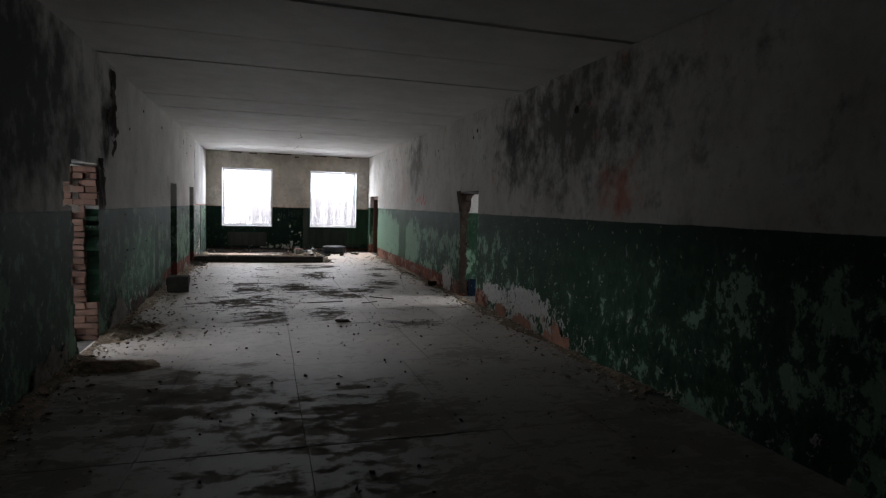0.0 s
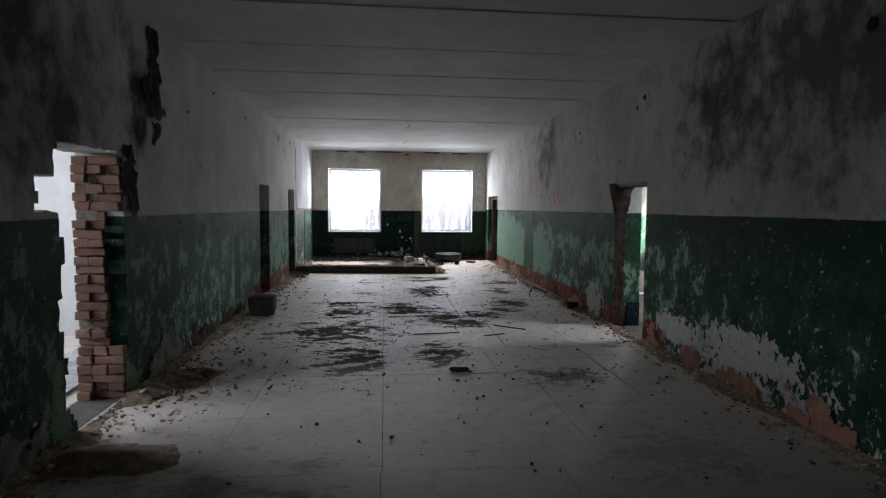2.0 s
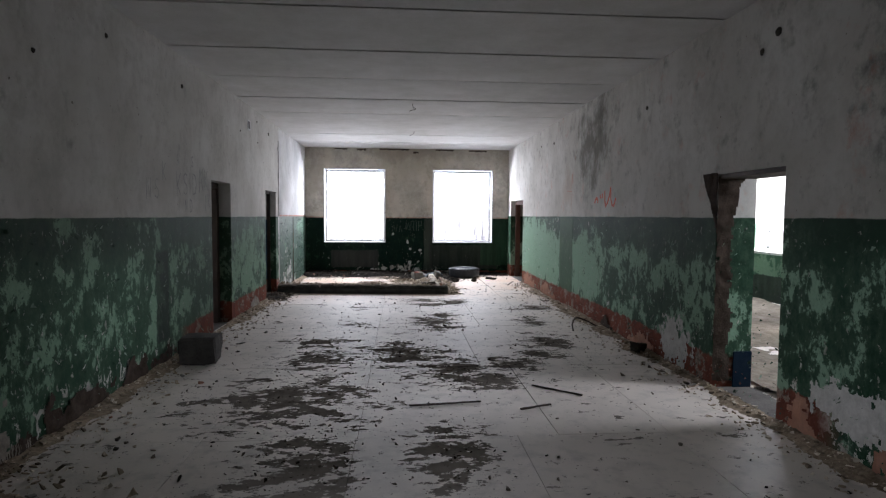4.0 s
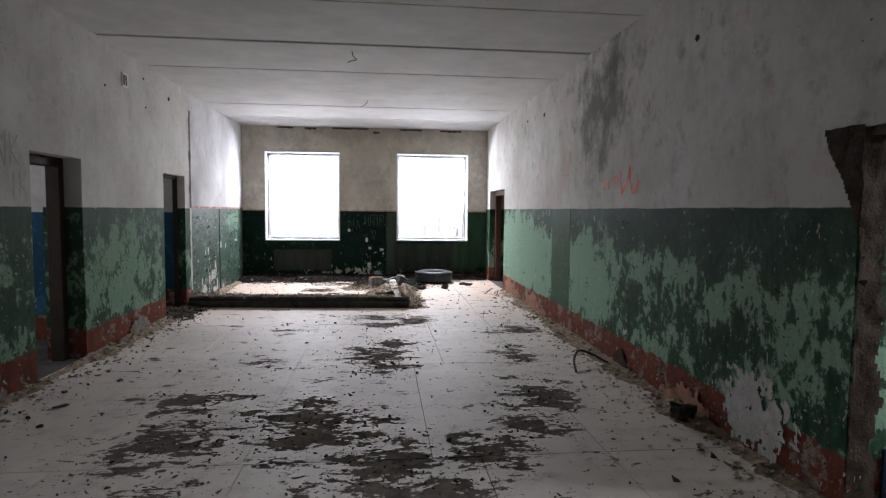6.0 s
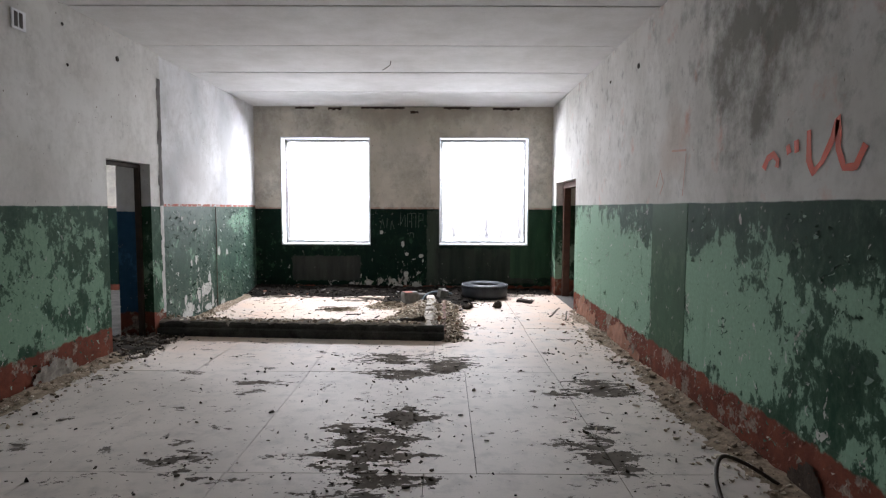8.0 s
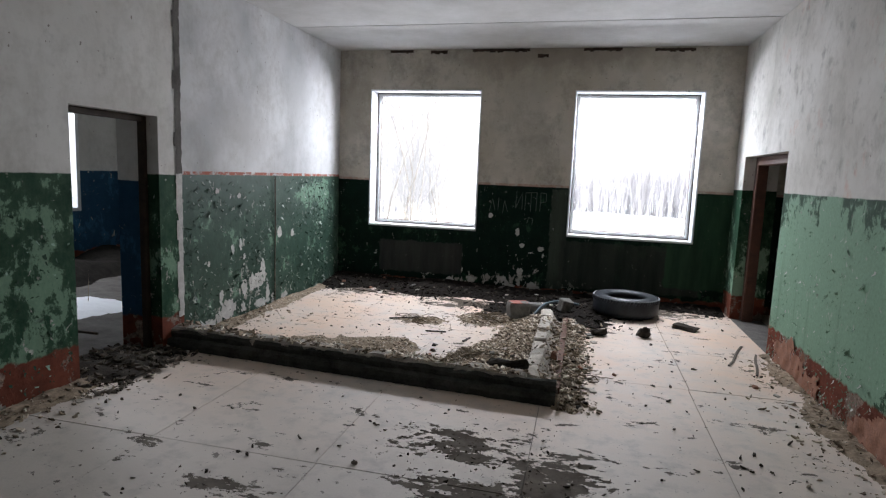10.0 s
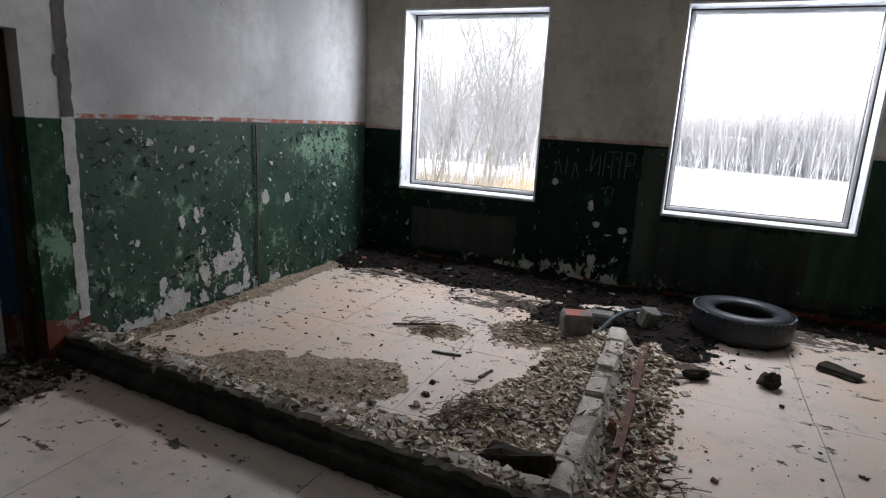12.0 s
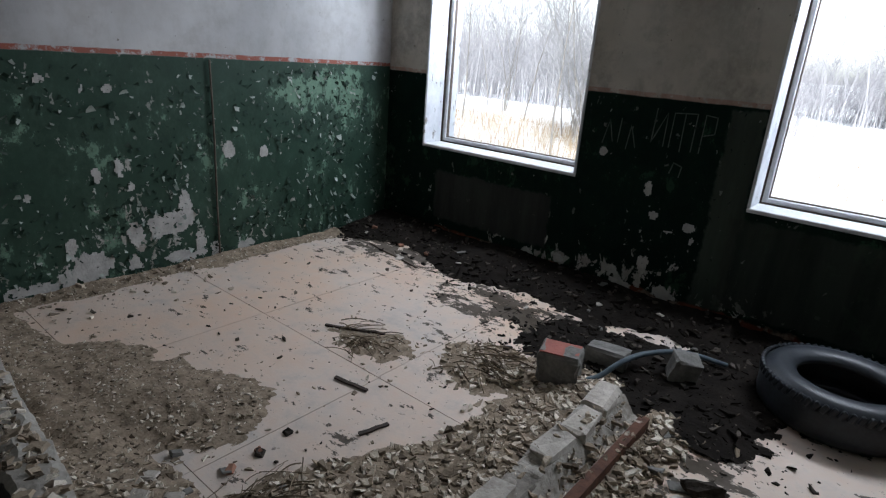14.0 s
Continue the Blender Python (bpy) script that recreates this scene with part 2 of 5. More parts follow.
M_EAST = painted_wall("east_wall_paint", (0.012, 0.036, 0.020), (0.23, 0.36, 0.26), 0.42, line=1.60, red_from=9.0, topping=0.13, pales=[((3.5, 17.6, 0.9), (0.5, 2.4, 1.4), 0.26), ((3.5, 14.3, 0.75), (0.5, 0.95, 1.0), 0.20), ((3.5, 6.2, 1.0), (0.6, 3.4, 1.6), -0.11)], stains=[((3.5, 6.4, 2.8), (0.6, 3.0, 1.5), (0.10, 0.10, 0.092), 0.85, 1), ((3.5, 8.0, 2.6), (0.4, 0.9, 1.0), GREY_MOULD, 0.75, 1), ((3.5, 5.2, 1.9), (0.4, 0.7, 0.4), (0.50, 0.13, 0.05), 0.6, 1), ((3.5, 13.9, 2.7), (0.4, 1.3, 1.2), (0.15, 0.145, 0.125), 0.8, 1), ((3.5, 13.6, 3.1), (0.4, 0.45, 0.5), (0.08, 0.076, 0.066), 0.45, 1), ((3.5, 15.2, 2.1), (0.4, 0.5, 0.5), (0.42, 0.33, 0.27), 0.45)], flake=0.03, whites=[((3.5, 7.6, 0.2), (0.4, 2.2, 0.45), 0.22), ((3.5, 11.2, 0.2), (0.4, 0.4, 0.45), 0.3)])
# Dark green dado, darkened further for the shade of the backlit end wall
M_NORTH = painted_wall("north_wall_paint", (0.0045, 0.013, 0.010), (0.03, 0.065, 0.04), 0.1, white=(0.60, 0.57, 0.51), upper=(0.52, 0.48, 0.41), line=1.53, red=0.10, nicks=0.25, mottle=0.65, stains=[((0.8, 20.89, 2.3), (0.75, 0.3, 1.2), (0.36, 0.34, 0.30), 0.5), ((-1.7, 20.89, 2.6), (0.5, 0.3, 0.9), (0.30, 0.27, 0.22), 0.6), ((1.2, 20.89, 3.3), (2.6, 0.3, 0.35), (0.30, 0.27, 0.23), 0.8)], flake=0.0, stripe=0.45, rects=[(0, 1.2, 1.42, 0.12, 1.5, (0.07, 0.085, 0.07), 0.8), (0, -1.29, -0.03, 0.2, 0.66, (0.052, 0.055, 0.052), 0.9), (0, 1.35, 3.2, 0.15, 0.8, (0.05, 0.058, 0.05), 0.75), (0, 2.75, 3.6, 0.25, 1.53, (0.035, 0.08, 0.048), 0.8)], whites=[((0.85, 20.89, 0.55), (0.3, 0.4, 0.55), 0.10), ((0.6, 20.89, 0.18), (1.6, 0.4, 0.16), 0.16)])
M_PLAIN_ROOM = painted_wall("side_room_paint", (0.05, 0.12, 0.08), (0.22, 0.36, 0.26), 0.6, line=1.5, flake=0.03, red=-0.5, rects=[(0, -9.0, 9.0, 0.0, 0.5, (0.05, 0.06, 0.055), 0.9)])
M_BLUE_ROOM = painted_wall("blue_room_paint", (0.02, 0.055, 0.10), (0.05, 0.14, 0.24), 0.3, line=1.5, flake=0.02)
M_CEIL = plain("limewashed_concrete", (0.66, 0.655, 0.65), (0.52, 0.515, 0.50), 2.2, bump=0.12)
M_WHITE = plain("old_white_paint", (0.72, 0.73, 0.74), (0.52, 0.53, 0.53), 9, 0.6, bump=0.2)
s = Shade("flaking_window_paint", 0.6)
chipped = s.ramp(s.noise(16, 6, 0.7, stretch=(1, 1, 0.5)), 0.60, 0.63)
grain = s.noise(5, 5, 0.65)
M_LINING = s.done(s.mix(s.math("MULTIPLY", chipped, 0.85), s.mix(s.ramp(grain, 0.35, 0.65), (0.74, 0.76, 0.79), (0.54, 0.56, 0.59)), (0.20, 0.18, 0.16)), s.math("SUBTRACT", s.noise(40, 4, 0.6), chipped), 0.5, 0.008)
M_WOOD_DARK = plain("dark_worn_wood", (0.055, 0.035, 0.024), (0.02, 0.014, 0.01), 8, 0.7)
M_WOOD_GREY = plain("weathered_wood", (0.16, 0.13, 0.10), (0.07, 0.055, 0.045), 12, 0.85)
M_CONCRETE = plain("dirty_concrete", (0.16, 0.15, 0.14), (0.08, 0.075, 0.07), 5, 0.9, bump=0.5, vary=0.1)
M_BRICK = plain("old_red_brick", (0.37, 0.19, 0.13), (0.25, 0.14, 0.105), 14, 0.9, bump=0.5, vary=0.25)
M_BRICK_PALE = plain("mortar_crusted_brick", (0.62, 0.575, 0.51), (0.36, 0.32, 0.275), 12, 0.9, bump=0.6, vary=0.18)
M_MORTAR = plain("crumbling_mortar", (0.33, 0.30, 0.26), (0.18, 0.16, 0.14), 18, 0.95, bump=0.6)
M_RUBBER = plain("black_tyre_rubber", (0.042, 0.048, 0.056), (0.014, 0.016, 0.018), 6, 0.40, bump=0.15)
M_BLUE_PAINT = plain("blue_oil_paint", (0.025, 0.085, 0.16), (0.04, 0.12, 0.21), 7, 0.5, bump=0.15)
M_SNOW = plain("snow", (0.82, 0.84, 0.87), (0.72, 0.74, 0.78), 0.4, 0.7, bump=0.2, fine=6, distance=0.1)
M_SOIL = plain("debris_soil", (0.40, 0.32, 0.235), (0.13, 0.10, 0.072), 16, 0.95, bump=0.7)


# ---- mesh helpers ----
def box(bm, x0, x1, y0, y1, z0, z1):
    m = Matrix.Translation(((x0 + x1) / 2, (y0 + y1) / 2, (z0 + z1) / 2)) @ Matrix.Diagonal((x1 - x0, y1 - y0, z1 - z0, 1))
    return bmesh.ops.create_cube(bm, size=1, matrix=m)["verts"]


def mesh_of(name, bm, material):
    me = bpy.data.meshes.new(name)
    bm.to_mesh(me)
    bm.free()
    me.materials.append(material)
    return me


def part(name, bm, material, parent=None, label=""):
    ob = new(name, mesh_of(name, bm, material))
    if parent is not None:
        ob.parent = parent
        ob.matrix_parent_inverse = parent.matrix_basis.inverted()
    return tagged(ob, label) if label else ob


def bevelled(bm, width=0.006, segments=1):
    bmesh.ops.bevel(bm, geom=bm.edges[:], offset=width, segments=segments, affect="EDGES")
    return bm


def box_mesh(x0, x1, y0, y1, z0, z1, bevel=0.0):
    bm = bmesh.new()
    box(bm, x0, x1, y0, y1, z0, z1)
    return bevelled(bm, bevel) if bevel else bm


def thing(name, at, label, category, group="", kind=""):
    ob = new(name)
    ob.matrix_basis = Matrix.Translation(at)
    return tagged(ob, label, category, group, kind)


def cell_wall(cuts_u, cuts_z, solid, thick, place, jitter=None):
    """A wall sheet from a grid of cells. u runs along the wall; thick is (near, far); place(u, t, z) gives the world point."""
    bm = bmesh.new()
    seen = {}

    def vert(i, j, k):
        if (i, j, k) not in seen:
            u, z = cuts_u[i], cuts_z[j]
            t = thick[k]
            if jitter:
                u, z, t = jitter(u, z, t)
            seen[i, j, k] = bm.verts.new(place(u, t, z))
        return seen[i, j, k]

    nu, nz = len(cuts_u) - 1, len(cuts_z) - 1
    full = [[solid((cuts_u[i] + cuts_u[i + 1]) / 2, (cuts_z[j] + cuts_z[j + 1]) / 2) for j in range(nz)] for i in range(nu)]
    for i in range(nu):
        for j in range(nz):
            if not full[i][j]:
                continue
            a, b, c, d = (i, j), (i + 1, j), (i + 1, j + 1), (i, j + 1)
            for k in (0, 1):
                bm.faces.new([vert(*p, k) for p in (a, b, c, d)])
            for (p, q), (di, dj) in (((a, b), (0, -1)), ((b, c), (1, 0)), ((c, d), (0, 1)), ((d, a), (-1, 0))):
                n, m = i + di, j + dj
                if not (0 <= n < nu and 0 <= m < nz and full[n][m]):
                    bm.faces.new([vert(*p, 0), vert(*q, 0), vert(*q, 1), vert(*p, 1)])
    bmesh.ops.recalc_face_normals(bm, faces=bm.faces[:])
    return bm


def cuts(lo, hi, *rest):
    return sorted({round(v, 4) for v in (lo, hi, *rest) if lo <= v <= hi})


def along_y(x):
    return lambda u, t, z: (x + t, u, z)


def along_x(y):
    return lambda u, t, z: (u, y + t, z)


# ---- structure ----
XW, XWF, XE, YN, YS, ZC = -1.93, -1.97, 3.50, 20.89, -5.0, 3.39
THICK = 0.38
rough = random.Random(5)


def steps(lo, hi, step):
    return [lo + i * step for i in range(int((hi - lo) / step) + 2) if lo + i * step < hi]


# west wall: a broken-out doorway, two door openings
def ragged(v, seed):
    return noise.noise((v * 3.1, seed, 0.3)) * 0.10 + noise.noise((v * 11.0, seed, 4.3)) * 0.05


def west_solid(y, z):
    if 13.08 < y < 13.945 and z < 2.05:
        return False
    near, far = 6.74 + ragged(z, 1.7), 7.72 + ragged(z, 9.2) * 0.5
    if 1.62 < z < 1.83:
        near -= 0.22
    if z < 0.45:
        near += 0.12 * (0.45 - z) / 0.45
    if near < y < far and z < 2.09 + ragged(y, 6.1) * 0.4:
        return False
    if 16.15 < y < 17.03 and z < 2.05:
        return False
    return True


def shake(u, z, t):
    if 6.2 < u < 8.1 and 0.01 < z < 2.5:
        return u + rough.uniform(-0.012, 0.012), z + rough.uniform(-0.014, 0.014), t
    return u, z, t


yc = cuts(YS, 17.32, 13.08, 13.945, 16.15, 17.03, *steps(6.2, 8.1, 0.045))
zc = cuts(0, ZC, 2.05, *steps(0.05, 2.5, 0.06))
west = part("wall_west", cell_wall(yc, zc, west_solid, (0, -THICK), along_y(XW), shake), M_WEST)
tagged(west, "two-tone plaster wall with a broken-out doorway", "wall", kind="structure")
bm = box_mesh(XW - THICK, XWF, 17.32, YN, 0, ZC)
tagged(part("wall_west_end", bm, M_WEST_FAR), "green and white plaster wall with flaking paint", "wall", kind="structure")


# east wall: a door opening with broken plaster, a walled-up doorway, a wide opening near the north wall
def east_solid(y, z):
    if 9.45 < y < 10.40 and z < 2.0:
        return False
    return not (18.94 < y < 20.47 and z < 2.0)


yc = cuts(YS, YN + 0.45, 9.45, 18.94, 20.47, 14.88, 15.70, 10.40)
zc = cuts(0, ZC, 2.0)
east = part("wall_east", cell_wall(yc, zc, east_solid, (0, THICK), along_y(XE)), M_EAST)
tagged(east, "two-tone plaster wall, worn green paint below limewash", "wall", kind="structure")

# north wall with two window openings
WINDOWS = ((-1.485, 0.16), (1.43, 3.07))
SILL, HEAD = 0.86, 2.84


def north_solid(x, z):
    return not any(a < x < b and SILL < z < HEAD for a, b in WINDOWS)


xc = cuts(-6.15, 8.05, *[v for w in WINDOWS for v in w])
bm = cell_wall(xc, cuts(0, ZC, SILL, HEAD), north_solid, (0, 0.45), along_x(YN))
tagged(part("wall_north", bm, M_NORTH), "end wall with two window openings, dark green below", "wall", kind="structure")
tagged(part("wall_south", box_mesh(XW - THICK, XE + THICK, YS - 0.3, YS, 0, ZC), M_EAST), "plain plaster wall closing the corridor", "wall", kind="structure")

# side rooms: outer walls with windows towards the light
WEST_X, EAST_X = -5.7, 7.6


def openings(spans, lo, hi):
    return lambda u, z: not any(a < u < b and lo < z < hi for a, b in spans)


west_windows = ((5.2, 6.7), (7.2, 9.4), (11.3, 13.1), (18.1, 19.9))
bm = cell_wall(cuts(YS, YN, *[v for w in west_windows for v in w]), cuts(0, ZC, 0.9, 2.7), openings(west_windows, 0.9, 2.7), (0, -0.45), along_y(WEST_X))
tagged(part("wall_west_outer", bm, M_BLUE_ROOM), "outer wall of the side rooms with window openings", "wall", kind="structure")
east_windows = ((8.6, 10.2), (14.75, 16.9))
bm = cell_wall(cuts(YS, YN, *[v for w in east_windows for v in w]), cuts(0, ZC, 0.9, 2.7), openings(east_windows, 0.9, 2.7), (0, 0.45), along_y(EAST_X))
tagged(part("wall_east_outer", bm, M_PLAIN_ROOM), "outer wall of the side rooms with window openings", "wall", kind="structure")
for y in (4.2, 10.2, 14.9):
    tagged(part("partition_wall", box_mesh(WEST_X, XW - THICK, y, y + 0.15, 0, ZC), M_CEIL if y == 10.2 else M_BLUE_ROOM), "plaster partition between side rooms", "wall", kind="structure")
for y in (7.4, 17.4):
    tagged(part("partition_wall", box_mesh(XE + THICK, EAST_X, y, y + 0.15, 0, ZC), M_PLAIN_ROOM), "plaster partition between side rooms", "wall", kind="structure")

# ceiling: concrete slabs across the room, with open joints
JOINTS = [20.89 - 0.02 - 1.315 * i for i in range(21)]
bm = bmesh.new()
for i, hi in enumerate(JOINTS):
    top = YN + 0.44 if i == 0 else hi
    lo = max(YS, hi - 1.315)
    drop = rough.uniform(-0.004, 0.006)
    vs = box(bm, XW - 0.1, XE + 0.1, lo + rough.choice((0.014, 0.022, 0.034)), top, ZC + drop, ZC + 0.16)
    if lo <= YS:
        break
bevelled(bm, 0.012, 2)
box(bm, -6.2, 8.1, YS - 0.3, YN + 0.45, ZC + 0.16, ZC + 0.4)
box(bm, -6.2, XW - 0.1, YS - 0.3, YN + 0.45, ZC + 0.004, ZC + 0.156)
box(bm, XE + 0.1, 8.1, YS - 0.3, YN + 0.45, ZC + 0.004, ZC + 0.156)
tagged(part("ceiling", bm, M_CEIL), "whitewashed concrete slab ceiling with open joints", "ceiling", kind="structure")

# ---- floor ----
s = Shade("dusty_floor_sheets", 0.62, spec=0.4)
STAINS = [(1.05, 13.7, 0.42, 0.75), (1.27, 14.4, 0.25, 0.3), (1.05, 16.1, 0.5, 0.28), (1.15, 15.55, 0.4, 0.25), (1.6, 15.8, 0.35, 0.45), (2.9, 15.1, 0.5, 0.35), (2.56, 13.8, 0.25, 0.5),
          (-0.08, 13.6, 0.3, 0.2), (-0.1, 15.25, 0.3, 0.12), (0.56, 12.0, 0.6, 0.5), (-0.4, 12.45, 0.5, 0.3), (2.45, 12.4, 0.4, 0.55), (2.2, 11.8, 0.35, 0.4), (-0.3, 11.6, 0.5, 0.55),
          (0.7, 11.7, 0.6, 0.5), (1.1, 11.1, 0.55, 0.55), (1.8, 11.35, 0.4, 0.4), (1.4, 10.75, 0.5, 0.4), (-0.35, 10.2, 0.9, 0.8), (-0.1, 8.8, 0.45, 0.7), (0.92, 9.0, 0.35, 0.6), (2.13, 8.05, 0.55, 0.3),
          (2.3, 6.2, 0.6, 0.6), (0.8, 4.4, 1.3, 1.1), (-0.9, 5.2, 1.3, 1.2), (0.3, 19.95, 0.9, 0.35), (-1.2, 20.3, 0.9, 0.45), (1.0, 19.3, 0.35, 0.4), (1.75, 19.5, 0.3, 0.5), (2.6, 20.5, 0.9, 0.4), (0.6, 2.5, 2.4, 1.6), (-1.5, 3.0, 0.9, 2.5), (2.9, 3.5, 0.8, 2.0)]
worst = None
for x, y, a, b in STAINS:
    k = s.blob((x, y, 0), (a * 1.3, b * 1.3, 0.5))
    worst = k if worst is None else s.math("MAXIMUM", worst, k)
edge = s.math("ADD", s.math("MULTIPLY", s.noise(4.2, 6, 0.66, stretch=(0.7, 1.2, 1), warp=0.3), 0.6), s.math("MULTIPLY", s.noise(15, 6, 0.7, stretch=(0.7, 1.2, 1)), 0.4))
soak = s.ramp(s.math("ADD", worst, s.math("MULTIPLY", s.math("SUBTRACT", edge, 0.5), 6.0)), 0.50, 0.58)
scraps = s.math("MULTIPLY", s.ramp(s.noise(7.5, 6, 0.68, stretch=(1, 0.8, 1), shift=(4, 1, 0)), 0.64, 0.66), s.ramp(s.axis(1), 16.6, 15.6))
soak = s.math("MAXIMUM", soak, s.math("MULTIPLY", scraps, 0.8))
big, mid, fine = s.noise(0.9, 4, 0.6), s.noise(6, 5, 0.65), s.noise(55, 4, 0.7)
base = s.mix(s.ramp(big, 0.3, 0.7), (0.71, 0.64, 0.575), (0.56, 0.51, 0.46))
base = s.mix(s.math("MULTIPLY", s.ramp(mid, 0.5, 0.72), 0.5), base, (0.30, 0.285, 0.265))
base = s.mix(s.math("MULTIPLY", s.ramp(s.random(), 0.0, 1.0), 0.18), base, (0.40, 0.36, 0.32))
base = s.mix(s.math("MULTIPLY", soak, s.math("ADD", 0.22, s.math("MULTIPLY", s.ramp(s.axis(1), 6.5, 9.5), 0.68))), base, s.mix(s.ramp(mid, 0.35, 0.65), (0.055, 0.046, 0.038), (0.15, 0.13, 0.11)))
base = s.mix(s.math("MULTIPLY", s.ramp(s.axis(1), 15.5, 17.6), s.ramp(s.math("ADD", s.math("MULTIPLY", mid, 0.4), s.math("MULTIPLY", s.noise(0.8, 3, 0.5, shift=(3, 1, 0)), 0.6)), 0.66, 0.34)), base, s.mix(soak, (0.68, 0.49, 0.36), (0.08, 0.065, 0.05)))
specks = s.ramp(s.noise(20, 3, 0.6, shift=(2, 5, 0)), 0.67, 0.70)
base = s.mix(s.math("MULTIPLY", specks, 0.75), base, (0.10, 0.085, 0.07))
# South end: dirt, and the dim end's shade put into the colour
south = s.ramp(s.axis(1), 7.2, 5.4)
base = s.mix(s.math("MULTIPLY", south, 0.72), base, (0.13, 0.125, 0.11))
s.put(s.bsdf.inputs["Specular IOR Level"], s.math("MULTIPLY", s.math("SUBTRACT", 1.0, soak), 0.3))
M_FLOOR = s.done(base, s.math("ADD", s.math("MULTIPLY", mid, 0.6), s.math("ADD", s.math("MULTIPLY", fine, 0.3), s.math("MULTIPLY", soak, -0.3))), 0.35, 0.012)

floor = part("floor", box_mesh(-5.72, 7.62, YS - 0.3, YN + 0.44, -0.6, -0.012), M_CONCRETE)
tagged(floor, "dusty floor of large pale worn sheets", "floor", kind="structure")
lay = random.Random(11)
ROWS_Y = [-5.0, -2.7, -0.4, 1.9, 4.0, 6.1, 8.2, 9.3, 11.25, 13.5, 15.6, 17.6, 18.67, 20.9]
for r, (y0, y1) in enumerate(zip(ROWS_Y, ROWS_Y[1:])):
    edges = [-1.98, -0.83, 0.25, 1.42, 2.56, 3.51] if r % 2 == 0 else [-1.98, -0.84, 0.26, 1.73, 2.57, 3.51]
    for x0, x1 in zip(edges, edges[1:]):
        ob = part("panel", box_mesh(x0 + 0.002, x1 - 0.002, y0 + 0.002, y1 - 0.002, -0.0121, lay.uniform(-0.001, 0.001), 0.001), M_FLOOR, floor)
        bend = [(v, lay.uniform(-0.003, 0.003)) for v in ob.data.vertices if v.co.z > -0.01]
        tilt = lay.uniform(-0.002, 0.002)
        for v, d in bend:
            v.co.z += tilt * (v.co.x - x0)
for x0, x1 in ((-5.7, XW - THICK), (XE + THICK, EAST_X)):
    for y0, y1 in ((4.35, 10.2), (10.35, 13.6), (13.75, 20.88)):
        part("panel", box_mesh(x0, x1, y0, y1, -0.0121, -0.001), M_CONCRETE if x0 < 0 and y0 > 13 else M_FLOOR, floor)
for y0, y1 in ((6.5, 7.9), (13.08, 13.945), (16.15, 17.03)):
    part("threshold", box_mesh(XW - THICK, -1.981, y0, y1, -0.0121, -0.002), M_CONCRETE, floor)
for y0, y1 in ((9.45, 10.4), (18.94, 20.47)):
    part("threshold", box_mesh(3.511, XE + THICK, y0, y1, -0.0121, -0.002), M_CONCRETE, floor)

# ---- windows ----
def window(name, x0, x1, y, z0, z1, depth=0.45, set_back=0.25, sill_out=0.009, turned=None):
    """A plain fixed frame with no glass in a board-lined opening of the wall whose room face is at y."""
    top = thing(name, ((x0 + x1) / 2, y, z0), "white painted window frame, empty of glass", "window", kind="structure")
    d0, d1 = y - 0.008, y + depth
    for a, b in ((x0, x0 + 0.022), (x1 - 0.022, x1)):
        part("lining", box_mesh(a, b, d0, d1, z0 + 0.03, z1 - 0.022, 0.004), M_LINING, top)
    part("lining", box_mesh(x0, x1, d0, d1, z1 - 0.022, z1, 0.004), M_LINING, top)
    part("window_sill", box_mesh(x0, x1, y - sill_out, d1 + 0.05, z0, z0 + 0.03, 0.006), M_WHITE, top)
    a, b, f, w = x0 + 0.022, x1 - 0.022, y + set_back, 0.045
    frame_ob = part("window_frame", box_mesh(a, a + w, f, f + 0.07, z0 + 0.03, z1 - 0.022, 0.005), M_WHITE, top)
    part("stile", box_mesh(b - w, b, f, f + 0.07, z0 + 0.03, z1 - 0.022, 0.005), M_WHITE, frame_ob)
    part("head_rail", box_mesh(a + w, b - w, f, f + 0.07, z1 - 0.022 - w, z1 - 0.022, 0.005), M_WHITE, frame_ob)
    part("bottom_rail", box_mesh(a + w, b - w, f, f + 0.07, z0 + 0.03, z0 + 0.03 + w, 0.005), M_WHITE, frame_ob)
    q = 0.012
    for p in ((a, a + q, z0 + 0.03, z1 - 0.022), (b - q, b, z0 + 0.03, z1 - 0.022), (a + q, b - q, z1 - 0.022 - q, z1 - 0.022), (a + q, b - q, z0 + 0.03, z0 + 0.03 + q)):
        part("glazing_bead", box_mesh(p[0], p[1], f - 0.014, f - 0.001, p[2], p[3]), M_WOOD_DARK, frame_ob)
    for p in ((a + w, a + w + 0.006, z0 + 0.075, z1 - 0.067), (b - w - 0.006, b - w, z0 + 0.075, z1 - 0.067), (a + w + 0.006, b - w - 0.006, z0 + 0.075, z0 + 0.083)):
        part("glazing_bead", box_mesh(p[0], p[1], f + 0.02, f + 0.05, p[2], p[3]), M_WOOD_GREY, frame_ob)
    return top


for n, (a, b) in enumerate(WINDOWS):
    window(f"window_{n + 1}", a, b, YN, SILL, HEAD)
